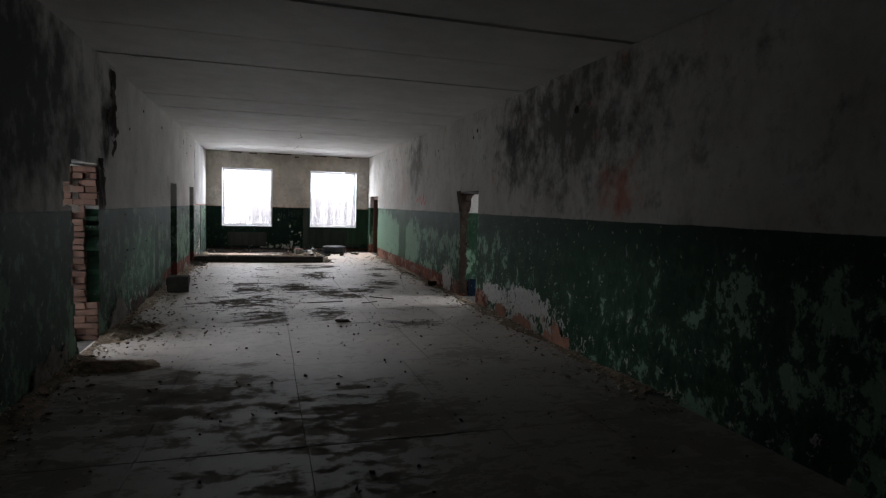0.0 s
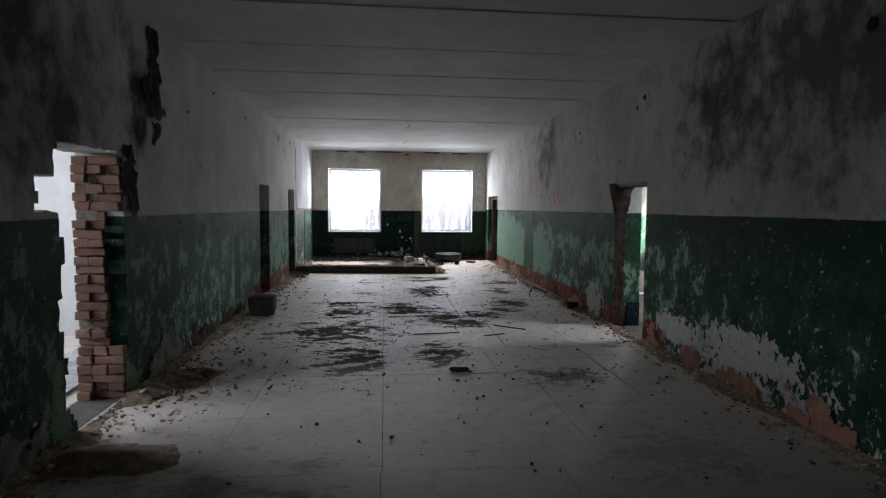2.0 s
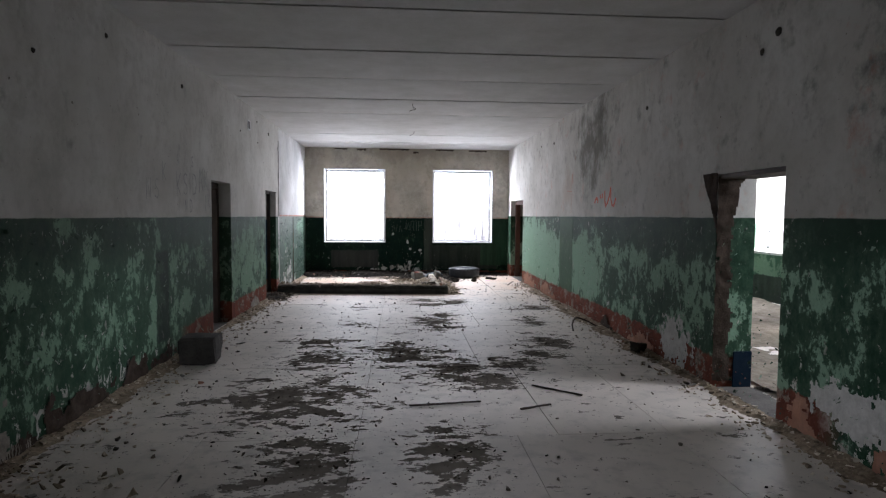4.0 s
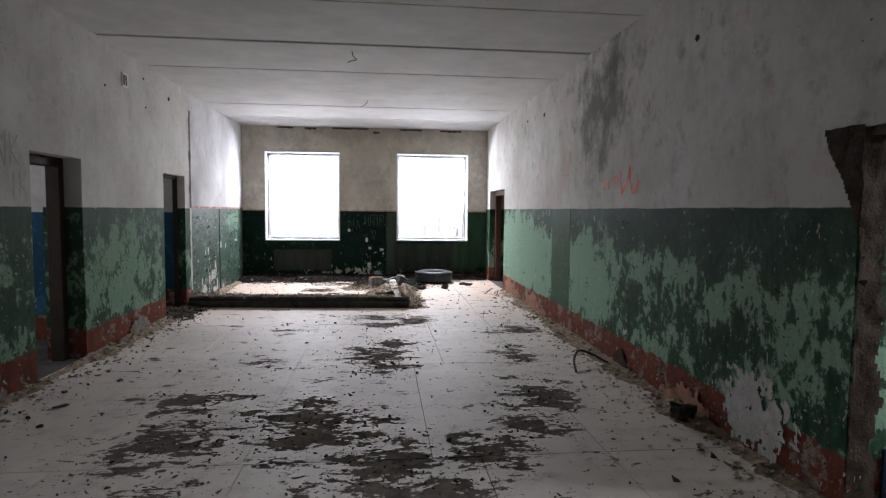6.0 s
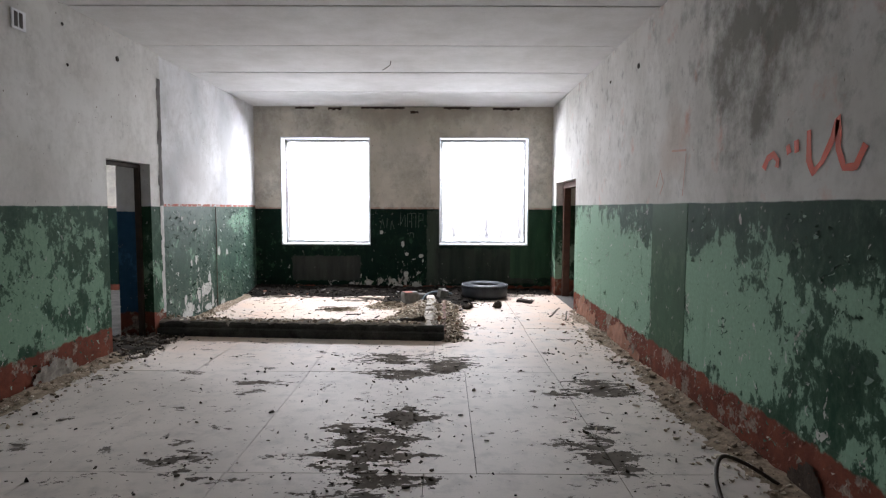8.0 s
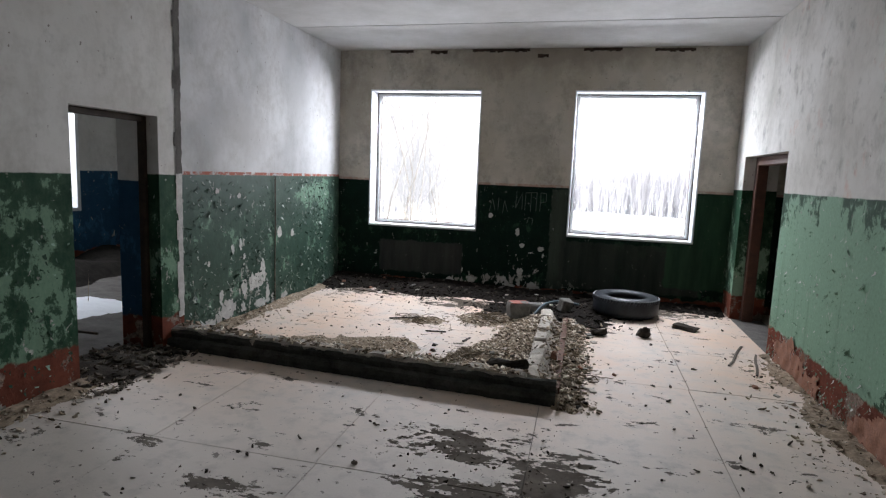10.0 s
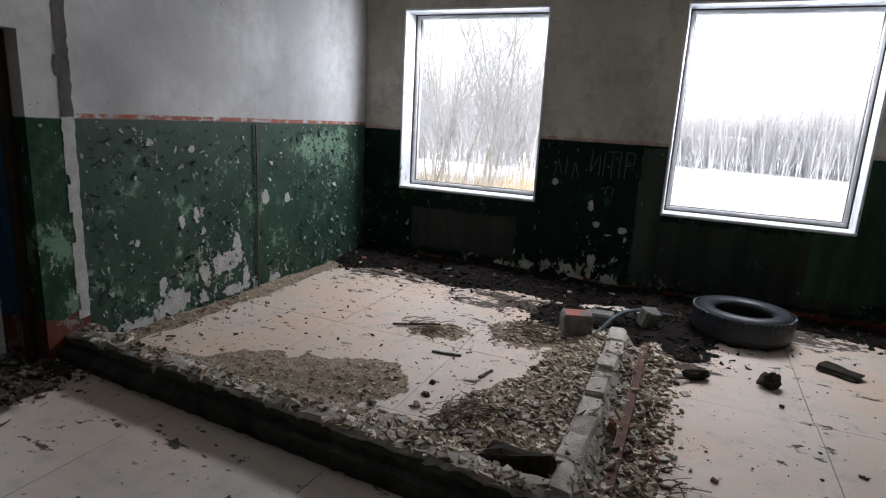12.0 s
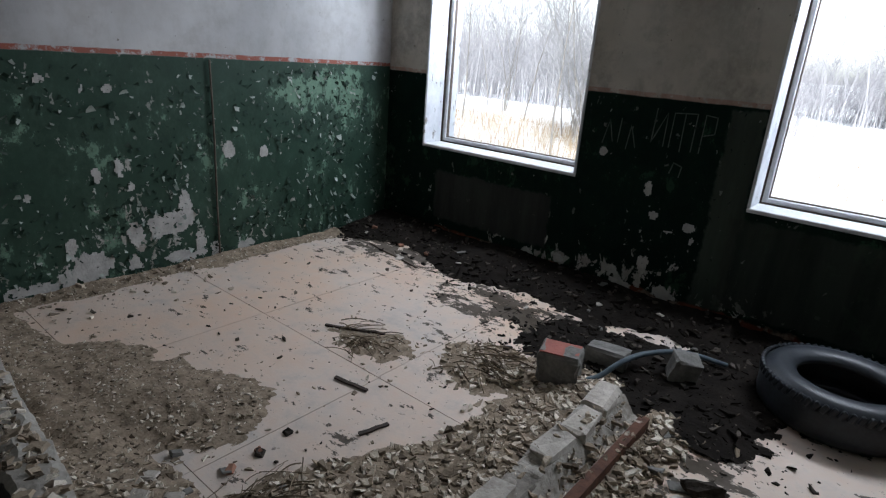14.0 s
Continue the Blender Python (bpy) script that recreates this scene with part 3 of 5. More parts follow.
for n, spans in enumerate((west_windows, east_windows)):
    x0, way = ((WEST_X, -1), (EAST_X, 1))[n]
    for m, (a, b) in enumerate(spans):
        top = thing(f"window_{3 + n * 4 + m}", (x0, (a + b) / 2, 0.9), "empty white window frame of a side room", "window", kind="structure")
        for y0, y1, z0, z1 in ((a, a + 0.06, 0.9, 2.7), (b - 0.06, b, 0.9, 2.7), (a + 0.06, b - 0.06, 2.63, 2.7), (a + 0.06, b - 0.06, 0.9, 0.95)):
            lo, hi = sorted((x0 - way * 0.01, x0 + way * 0.3))
            part("lining", box_mesh(lo, hi, y0, y1, z0, z1, 0.004), M_WHITE, top)


# ---- door frames ----
def door_frame(name, x0, x1, y0, y1, z1, material, label, w=0.07):
    top = thing(name, ((x0 + x1) / 2, (y0 + y1) / 2, 0), label, "door frame", kind="structure")
    part("jamb", box_mesh(x0, x1, y0, y0 + w, 0, z1, 0.006), material, top)
    part("jamb", box_mesh(x0, x1, y1 - w, y1, 0, z1, 0.006), material, top)
    part("head", box_mesh(x0, x1, y0 + w, y1 - w, z1 - w, z1, 0.006), material, top)
    return top


M_BROWN = plain("brown_oil_paint", (0.10, 0.045, 0.03), (0.055, 0.027, 0.02), 9, 0.55)
door_frame("door_1", XW - 0.30, XW - 0.17, 13.08, 13.945, 2.05, M_WOOD_DARK, "dark charred wooden door frame without a door", 0.09)
door_frame("door_2", XW - 0.17, XW - 0.11, 16.15, 17.03, 2.05, M_WOOD_DARK, "dark worn wooden door frame without a door", 0.05)
door_frame("door_3", XE + 0.12, XE + 0.24, 18.94, 20.47, 2.0, M_BROWN, "brown painted door frame without a door", 0.10)
for y0, y1 in ((16.15, 16.19), (16.99, 17.03)):
    tagged(part("door_reveal", box_mesh(XW - THICK - 0.004, XW - 0.171, y0, y1, 0, 2.05), M_BLUE_ROOM), "blue and white painted door reveal", "reveal", kind="structure")

# ---- walled-up doorway and broken plaster on the east wall ----
M_FILL = painted_wall("filled_doorway_paint", (0.035, 0.07, 0.04), (0.085, 0.14, 0.085), 0.25, line=1.60, drip=1.2, flake=0.0)
tagged(part("filled_doorway", box_mesh(XE - 0.003, XE + 0.02, 14.90, 15.68, 0, 1.60, 0.001), M_FILL), "plastered-up doorway painted darker green", "wall panel", kind="structure")
M_BARE = plain("bare_pale_plaster", (0.56, 0.555, 0.53), (0.38, 0.37, 0.35), 12, 0.92, bump=0.5)
M_RAW = plain("raw_broken_plaster", (0.075, 0.055, 0.043), (0.028, 0.021, 0.017), 13, 0.95, bump=0.8)


def scab(name, place, u0, u1, v0, v1, inside, material, label, step=0.03, depth=0.012):
    """A rough sheet over a wall where the plaster has come away."""
    bm, got = bmesh.new(), {}
    nu, nv = int((u1 - u0) / step), int((v1 - v0) / step)

    def vert(i, j):
        if (i, j) not in got:
            u, v = u0 + i * step, v0 + j * step
            got[i, j] = bm.verts.new(place(u + noise.noise((u * 21, v * 21, 1)) * step * 0.5, v + noise.noise((u * 21, v * 21, 5)) * step * 0.5, 0.004 + depth * (0.5 + noise.noise((u * 9, v * 9, 2)))))
        return got[i, j]

    for i in range(nu):
        for j in range(nv):
            if inside(u0 + (i + 0.5) * step, v0 + (j + 0.5) * step):
                bm.faces.new([vert(i, j), vert(i + 1, j), vert(i + 1, j + 1), vert(i, j + 1)])
    bmesh.ops.recalc_face_normals(bm, faces=bm.faces[:])
    return tagged(part(name, bm, material), label, "wall damage", kind="structure")


def wobble(u, v, k=0.5, f=4.0):
    return k * noise.noise((u * f, v * f, 3.3)) + 0.4 * k * noise.noise((u * f * 3, v * f * 3, 8.3))


scab("bare_patch", lambda u, v, d: (XE - d, u, v), 10.38, 10.72, 1.5, 2.02, lambda u, v: u < 10.42 + 0.04 * noise.noise((v * 5, 2, 2)) + 0.2 * max(0.0, v - 1.55) / 0.4, M_RAW, "raw brown masonry where plaster broke off the door edge", 0.012)
scab("bare_patch", lambda u, v, d: (u, 10.395 - d, v), XE, XE + THICK, 0.06, 1.99, lambda u, v: u < XE + 0.15 + 0.05 * noise.noise((v * 4, 7, 2)) + 0.03 * noise.noise((v * 13, 3, 2)) + 0.12 * max(0.0, v - 1.6) / 0.4, M_RAW, "raw dark masonry along the stripped door reveal", 0.02, 0.014)
tagged(part("door_head", box_mesh(XE + 0.01, XE + THICK - 0.01, 9.46, 10.37, 1.96, 1.999, 0.004), M_WOOD_DARK), "dark timber lintel board over the doorway", "lintel", kind="structure")
tagged(part("door_skirting", box_mesh(XE + 0.2, XE + THICK, 10.376, 10.392, 0.0, 0.34, 0.003), plain("dark_blue_skirting_paint", (0.006, 0.014, 0.028), (0.012, 0.022, 0.036), 8, 0.8, spec=0.03)), "blue painted foot of the door reveal", "reveal", kind="structure")
scab("bare_patch", lambda u, v, d: (XW + d, u, v), 7.9, 8.8, 2.2, 3.35, lambda u, v: ((u - 8.42 - 0.15 * (2.8 - v)) / 0.2) ** 2 + ((v - 2.78) / 0.48) ** 2 < 1 + wobble(u, v, 1.4, 6), M_RAW, "dark hole in the plaster under the ceiling", 0.025, 0.02)
scab("bare_patch", lambda u, v, d: (XW + d, u, v), 7.55, 8.05, 1.55, 2.2, lambda u, v: ((u - 7.84) / 0.13) ** 2 + ((v - 1.86) / 0.3) ** 2 < 1 + wobble(u, v, 1.5, 7), M_RAW, "dark crumbled plaster beside the broken doorway", 0.02, 0.02)
for yc_, zh, half in ((8.25, 0.20, 0.28), (7.5, 0.16, 0.3), (6.6, 0.22, 0.4), (9.2, 0.28, 0.2), (12.0, 0.16, 0.35), (13.2, 0.14, 0.3), (16.6, 0.22, 0.5), (18.2, 0.26, 0.6)):
    scab("bare_patch", lambda u, v, d: (XE - d, u, v), yc_ - half * 1.5, yc_ + half * 1.5, 0.0, 0.45, lambda u, v: ((u - yc_) / half) ** 2 + (v / zh) ** 2 < 1 + wobble(u, v, 1.6, 6), M_BRICK if zh > 0.15 else M_RAW, "brick laid bare at the foot of the wall", 0.02, 0.02)
for yc_, zh, half in ((8.6, 0.3, 0.5), (9.6, 0.22, 0.6), (11.0, 0.2, 0.6), (12.4, 0.15, 0.4), (15.3, 0.2, 0.3), (6.0, 0.25, 0.5)):
    scab("bare_patch", lambda u, v, d: (XW + d, u, v), yc_ - half * 1.5, yc_ + half * 1.5, 0.0, 0.5, lambda u, v: ((u - yc_) / half) ** 2 + (v / zh) ** 2 < 1 + wobble(u, v, 1.8, 6), M_MORTAR if half < 0.55 else M_RAW, "crumbled plaster at the foot of the wall", 0.02, 0.02)
scab("plaster_strip", lambda u, v, d: (XW + d * 0.5, u, v), 17.2, 17.33, 0.25, 1.57, lambda u, v: u > 17.245 + 0.04 * noise.noise((v * 4, 1, 1)), M_BARE, "pale broken plaster edge along the wall step", 0.02, 0.01)
scab("plaster_strip", lambda u, v, d: (XW + d * 0.5, u, v), 17.2, 17.33, 1.57, 3.1, lambda u, v: u > 17.235 + 0.03 * noise.noise((v * 4, 1, 1)), M_CONCRETE, "grey bare edge along the wall step", 0.02, 0.01)



def plaster_chip(place, u, v, half, tall, seed):
    """A ragged spot where paint has come off down to the plaster."""
    step = 0.011
    scab("bare_patch", place, u - half * 1.6, u + half * 1.6, max(0.0, v - tall * 1.6), v + tall * 1.6, lambda a, b: ((a - u) / half) ** 2 + ((b - v) / tall) ** 2 < 0.9 + 1.1 * noise.noise((a * 9 + seed, b * 7, 1)) + 0.8 * noise.noise((a * 27 + seed, b * 22, 4)), M_BARE, "pale bare plaster where the paint has flaked off", step, 0.003)


for k, (u, v, half, tall) in enumerate(((0.72, 1.07, 0.012, 0.10), (0.76, 0.89, 0.028, 0.05), (0.83, 0.70, 0.028, 0.035), (1.10, 0.66, 0.05, 0.04), (1.13, 0.57, 0.016, 0.03), (0.82, 0.32, 0.035, 0.085), (0.60, 0.20, 0.03, 0.04), (0.80, 0.14, 0.03, 0.03), (1.02, 0.13, 0.09, 0.05), (0.66, 0.10, 0.10, 0.05), (0.12, 0.16, 0.05, 0.04), (0.36, 1.10, 0.03, 0.035), (-0.2, 0.12, 0.06, 0.04), (0.96, 0.6, 0.03, 0.01))):
    plaster_chip(lambda a, b, d: (a, YN - d, b), u, v, half, tall, k * 3.1)
for k, (u, v, half, tall) in enumerate(((18.02, 0.12, 0.17, 0.12), (18.34, 0.10, 0.06, 0.07), (18.70, 0.08, 0.16, 0.05), (18.86, 0.16, 0.05, 0.10), (18.97, 0.08, 0.04, 0.07), (17.7, 0.05, 0.2, 0.05), (19.25, 0.06, 0.07, 0.05), (18.62, 0.36, 0.17, 0.10), (18.74, 0.46, 0.05, 0.14), (18.38, 0.34, 0.06, 0.10), (18.3, 0.82, 0.035, 0.06), (18.15, 0.78, 0.03, 0.06), (17.75, 0.66, 0.025, 0.045), (17.95, 0.3, 0.03, 0.05), (18.12, 1.34, 0.02, 0.04), (18.28, 1.34, 0.03, 0.03), (17.9, 1.4, 0.035, 0.03), (19.12, 0.86, 0.05, 0.07), (19.45, 0.84, 0.04, 0.05), (18.36, 0.66, 0.035, 0.06))):
    plaster_chip(lambda a, b, d: (XWF + d, a, b), u, v, half, tall, k * 2.7)
for k, (u, v, half, tall) in enumerate(((11.15, 0.25, 0.34, 0.26), (8.6, 0.34, 0.5, 0.16), (7.4, 0.4, 0.7, 0.2))):
    plaster_chip(lambda a, b, d: (XE - d, a, b), u, v, half, tall, k * 2.9)

# ---- low kerb round the end of the room ----
kerb = thing("low_kerb", (-0.2, 17.0, 0), "low crumbling kerb of plastered brick across the room", "kerb")
# Kerb front faces away from the windows; its shade is in the plaster tone
M_KERB = plain("shade_dark_kerb_plaster", (0.10, 0.10, 0.092), (0.035, 0.036, 0.033), 6, 0.9, bump=0.6)
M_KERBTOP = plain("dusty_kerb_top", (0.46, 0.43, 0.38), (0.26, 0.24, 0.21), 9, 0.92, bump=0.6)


def kerb_run(profile, x0, x1, n, seed, depth=0.012):
    """Sweeps an open profile of (y, z) along x, roughened."""
    bm = bmesh.new()
    rings = []
    for i in range(n + 1):
        x = x0 + (x1 - x0) * i / n
        skew = 0.26 * (1.53 - x) / 3.5
        rings.append([bm.verts.new((x, y + skew * 0.9 + depth * noise.noise((x * 6, k, seed)) + depth * noise.noise((x * 19, k, seed + 3)), max(0.0, z + (depth * 1.2 * noise.noise((x * 5, k * 2, seed + 7)) if z > 0.02 else 0)))) for k, (y, z) in enumerate(profile)])
    for a, b in zip(rings, rings[1:]):
        for k in range(len(profile) - 1):
            bm.faces.new([a[k], b[k], b[k + 1], a[k + 1]])
    for end in (rings[0], rings[-1]):
        bm.faces.new(end)
    bmesh.ops.recalc_face_normals(bm, faces=bm.faces[:])
    return bm


part("face", kerb_run([(16.86, 0), (16.855, 0.05), (16.865, 0.085), (16.91, 0.10), (16.905, 0.14), (16.925, 0.165), (16.96, 0.17), (16.97, 0.0)], -1.96, 1.53, 90, 1.0), M_KERB, kerb, "stepped front of the kerb, coloured dark for its shade")
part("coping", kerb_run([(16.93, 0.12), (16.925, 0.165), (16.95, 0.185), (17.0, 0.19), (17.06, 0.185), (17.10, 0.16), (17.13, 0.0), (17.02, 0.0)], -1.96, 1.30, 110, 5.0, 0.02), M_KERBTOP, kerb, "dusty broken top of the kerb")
brk = random.Random(3)


def brick_mesh(lx, ly, lz, seed, chip=0.006):
    bm = bmesh.new()
    box(bm, -lx / 2, lx / 2, -ly / 2, ly / 2, -lz / 2, lz / 2)
    bmesh.ops.bevel(bm, geom=bm.edges[:], offset=chip, segments=1, affect="EDGES")
    r = random.Random(seed)
    for v in bm.verts:
        v.co += Vector([r.uniform(-chip, chip) * 0.7 for _ in range(3)])
    return bm


kerb_bricks = [mesh_of("brick", brick_mesh(0.118, 0.235, 0.068, 40 + k, 0.014), M_BRICK_PALE) for k in range(6)]


def lay_piece(name, me, m, parent):
    ob = new(name, me)
    ob.parent = parent
    ob.matrix_parent_inverse = parent.matrix_world.inverted()
    ob.matrix_basis = m
    return ob


bpy.context.view_layer.update()
for course in range(2):
    for n in range(10):
        if course == 1 and brk.random() < 0.06:
            continue
        y = 17.10 + n * 0.247 + 0.12 * course
        if y > 19.3:
            continue
        lay_piece("brick", brk.choice(kerb_bricks), pose(1.33 + brk.uniform(-0.01, 0.01), y, 0.042 + course * 0.076 + brk.uniform(-0.010, 0.012), brk.uniform(-6, 6), brk.uniform(-7, 7), brk.uniform(-7, 7)), kerb)
part("mortar", box_mesh(1.27, 1.39, 17.0, 19.36, 0, 0.10, 0.01), M_MORTAR, kerb)
M_RUST = plain("rusty_steel", (0.16, 0.075, 0.045), (0.07, 0.035, 0.025), 16, 0.8, 0.3, bump=0.4)
bm = bmesh.new()
box(bm, 1.545, 1.552, 17.0, 19.25, 0.0, 0.105), box(bm, 1.506, 1.545, 17.0, 19.25, 0.098, 0.105)
part("steel_angle", bm, M_RUST, kerb, "rusty steel angle along the kerb")
part("bedding", box_mesh(1.5005, 1.5445, 17.0, 19.25, 0, 0.0975), M_MORTAR, kerb)


def crust_top(x, y):
    """Height of the hard mortar crust left on top of the bricks."""
    return max(0.02, 0.116 + 0.034 * noise.noise((x * 6, y * 3.5, 2)) + 0.014 * noise.noise((x * 21, y * 21, 5)) - 0.35 * max(0.0, 1.275 - x) - 1.5 * max(0.0, min(0.055, x - 1.385)))


bm = bmesh.new()
grid = [[bm.verts.new((1.262 + 0.0148 * i + 0.004 * noise.noise((i, j * 0.7, 1)), 17.0 + 0.02 * j, crust_top(1.262 + 0.0148 * i, 17.0 + 0.02 * j))) for j in range(118)] for i in range(17)]
for i in range(16):
    for j in range(117):
        bm.faces.new([grid[i][j], grid[i + 1][j], grid[i + 1][j + 1], grid[i][j + 1]])
part("crust", bm, plain("hard_mortar_crust", (0.50, 0.465, 0.41), (0.27, 0.24, 0.205), 14, 0.93, bump=0.8), kerb, "pale broken mortar crust")

# ---- bricks in the broken doorway ----
part("mortar", box_mesh(XW - THICK + 0.01, XW - 0.19, 7.69, 7.80, 0, 2.06, 0.008), M_MORTAR, west)
bpy.context.view_layer.update()
M_JAMB = plain("worn_red_brick", (0.33, 0.19, 0.145), (0.21, 0.14, 0.115), 11, 0.92, bump=0.6, vary=0.22)
headers = [mesh_of("brick", brick_mesh(0.119, 0.16, 0.068, 70 + k, 0.007), M_JAMB) for k in range(4)]
stretchers = [mesh_of("brick", brick_mesh(0.245, 0.13, 0.068, 80 + k, 0.007), M_JAMB) for k in range(4)]
for course in range(27):
    z = 0.036 + course * 0.0765
    run = [(-0.065, headers), (-0.192, headers), (-0.318, headers)] if course % 2 else [(-0.128, stretchers), (-0.318, headers)]
    for dx, meshes in run:
        if brk.random() < 0.04:
            continue
        if 0.42 < z < 1.62 and dx > -0.1:
            continue
        dx = -0.255 if 0.42 < z < 1.62 and meshes is stretchers else dx
        if 0.42 < z < 1.62 and meshes is headers and course % 2 == 0:
            continue
        lay_piece("brick", brk.choice(meshes), pose(XW + dx, 7.735 + ragged(z, 9.2) * 0.3 + brk.uniform(-0.032, 0.018), z, brk.uniform(-2.5, 2.5), brk.uniform(-2.5, 2.5), brk.uniform(-6, 6)), west)


# ---- tyre ----
def tyre(at, turn, outer=0.475, width=0.285):
    top = thing("tyre", at, "large black truck tyre lying flat on the floor", "tyre")
    h = width
    prof = [(0.265, 0.035), (0.30, 0.012), (0.36, 0.0), (0.42, 0.012), (0.455, 0.045), (0.463, 0.075), (0.463, h - 0.075), (0.455, h - 0.045), (0.42, h - 0.012), (0.36, h), (0.30, h - 0.012), (0.265, h - 0.035), (0.262, h - 0.06), (0.30, h - 0.055), (0.385, h - 0.05), (0.425, h - 0.08), (0.43, h / 2), (0.425, 0.08), (0.385, 0.05), (0.30, 0.055), (0.262, 0.06)]
    bm, n = bmesh.new(), 72
    rings = [[bm.verts.new((r * outer / 0.475 * math.cos(2 * math.pi * i / n), r * outer / 0.475 * math.sin(2 * math.pi * i / n), z)) for r, z in prof] for i in range(n)]
    for i in range(n):
        a, b = rings[i], rings[(i + 1) % n]
        for k in range(len(prof)):
            bm.faces.new([a[k], b[k], b[(k + 1) % len(prof)], a[(k + 1) % len(prof)]]).smooth = True
    bmesh.ops.recalc_face_normals(bm, faces=bm.faces[:])
    bm.transform(Matrix.Translation(at))
    part("carcass", bm, M_RUBBER, top)
    bpy.context.view_layer.update()
    for ring, (rad, z, lean) in enumerate(((0.461, h - 0.045, -20),)):
        me = mesh_of("tread_block", brick_mesh(0.022, 0.022, 0.05, 9, 0.004), M_RUBBER)
        for i in range(64):
            a = 2 * math.pi * (i + ring * 0.5) / 64
            lay_piece("tread_block", me, Matrix.Translation(at) @ pose(rad * outer / 0.475 * math.cos(a), rad * outer / 0.475 * math.sin(a), z, 0, 0, math.degrees(a)) @ pose(0, 0, 0, lean, 0, 0), top)
    return top


tyre((2.23, 20.2, 0.0), 0, 0.405, 0.255)


# ---- blocks, clods, sticks ----
def stone(name, at, size, turn, material, label, category, seed, chip=0.012, group="", tilt=0.0):
    bm = brick_mesh(*size, seed, chip)
    bmesh.ops.subdivide_edges(bm, edges=bm.edges[:], cuts=2, use_grid_fill=True)
    for v in bm.verts:
        v.co += v.co.normalized() * chip * (noise.noise(v.co * 14 + Vector((seed, 0, 0))) + 0.5 * noise.noise(v.co * 40))
    bm.transform(pose(0, 0, 0, tilt, tilt * 0.6, turn))
    low = min(v.co.z for v in bm.verts)
    bm.transform(Matrix.Translation((at[0], at[1], at[2] - low - (0.018 if chip > 0.02 else 0.004))))
    return tagged(part(name, bm, material), label, category, group)


M_STONE = plain("grey_rubble", (0.26, 0.25, 0.23), (0.13, 0.125, 0.115), 9, 0.95, bump=0.6)
M_CLOD = plain("dark_clod", (0.07, 0.06, 0.05), (0.03, 0.026, 0.022), 14, 0.95, bump=0.7)
stone("concrete_block", (-1.58, 11.55, 0), (0.38, 0.32, 0.29), 4, plain("sooty_concrete", (0.10, 0.095, 0.088), (0.045, 0.042, 0.04), 6, 0.92, bump=0.6), "grey dirty concrete block standing near the wall", "block", 21, 0.02)
blk = stone("masonry_block", (0.98, 19.37, 0), (0.24, 0.20, 0.19), 18, M_STONE, "grey masonry block with a red painted top", "block", 22, 0.02)
M_REDPAINT = plain("faded_red_paint", (0.36, 0.12, 0.09), (0.26, 0.09, 0.07), 12, 0.8)
bm = brick_mesh(0.21, 0.17, 0.008, 5, 0.003)
bm.transform(pose(0.98, 19.37, 0.211, 0, 0, 18))
part("painted_face", bm, M_REDPAINT, blk, "red painted face")
stone("brick_fragment", (1.10, 19.76, 0.02), (0.25, 0.12, 0.10), 8, M_STONE, "grey broken brick lying in rubble", "brick", 23)
stone("brick_fragment", (1.50, 19.90, 0.02), (0.16, 0.13, 0.15), 40, M_STONE, "broken brick standing in rubble by the wall", "brick", 24, tilt=12)
stone("clod", (1.88, 19.03, 0), (0.17, 0.10, 0.07), 30, M_CLOD, "dark clod of rubbish on the floor", "clod", 25, 0.03)
stone("clod", (2.36, 19.14, 0), (0.13, 0.10, 0.09), 70, M_CLOD, "dark lump of rubbish beside the tyre", "clod", 26, 0.03)
stone("clod", (1.03, 8.29, 0), (0.20, 0.07, 0.05), 10, M_CLOD, "dark crumpled scrap on the pale floor", "clod", 27, 0.02)
stone("clod", (3.36, 11.75, 0), (0.16, 0.14, 0.11), 10, M_CLOD, "dark lump lying against the wall foot", "clod", 28, 0.03)
stone("brick_fragment", (1.5, 17.95, 0), (0.14, 0.09, 0.07), 60, M_BRICK, "broken red brick beside the kerb", "brick", 29, tilt=20)
stone("broken_slab", (1.12, 17.22, 0.10), (0.34, 0.17, 0.09), 8, M_CLOD, "dark broken lump lying on the kerb corner", "slab", 30, 0.035, tilt=-6)
stone("broken_slab", (2.86, 19.66, 0), (0.27, 0.15, 0.04), -30, M_CLOD, "dark broken board piece near the tyre", "board", 31, 0.02)
for x, y, l, a, m in ((0.21, 18.51, 0.22, 8, M_WOOD_DARK), (0.58, 18.33, 0.16, 75, M_WOOD_DARK), (-1.1, 20.15, 0.7, -12, M_WOOD_GREY), (3.18, 18.75, 0.8, 68, M_WOOD_GREY), (3.3, 18.5, 0.7, 75, M_WOOD_GREY), (2.0, 10.35, 0.5, -42, M_WOOD_DARK), (0.95, 10.02, 0.62, 6, M_WOOD_DARK), (-0.25, 18.95, 0.4, 28, M_WOOD_DARK), (-0.55, 17.75, 0.26, 120, M_WOOD_GREY), (1.7, 9.9, 0.3, 20, M_WOOD_DARK)):
    bm = bmesh.new()
    box(bm, -l / 2, l / 2, -0.010, 0.010, 0, 0.011)
    bmesh.ops.subdivide_edges(bm, edges=[e for e in bm.edges if abs((e.verts[0].co - e.verts[1].co).x) > 0.1], cuts=4)
    for v in bm.verts:
        v.co.y += 0.015 * l * math.sin(v.co.x / l * 5) + 0.004 * noise.noise(v.co * 30)
        v.co.z = max(0, v.co.z + 0.004 * noise.noise(v.co * 20))
    bm.transform(pose(x, y, 0.002, 0, 0, a))
    tagged(part("wood_strip", bm, m), "thin dirty strip of wood lying on the floor", "wood strip", "scattered wood strips")


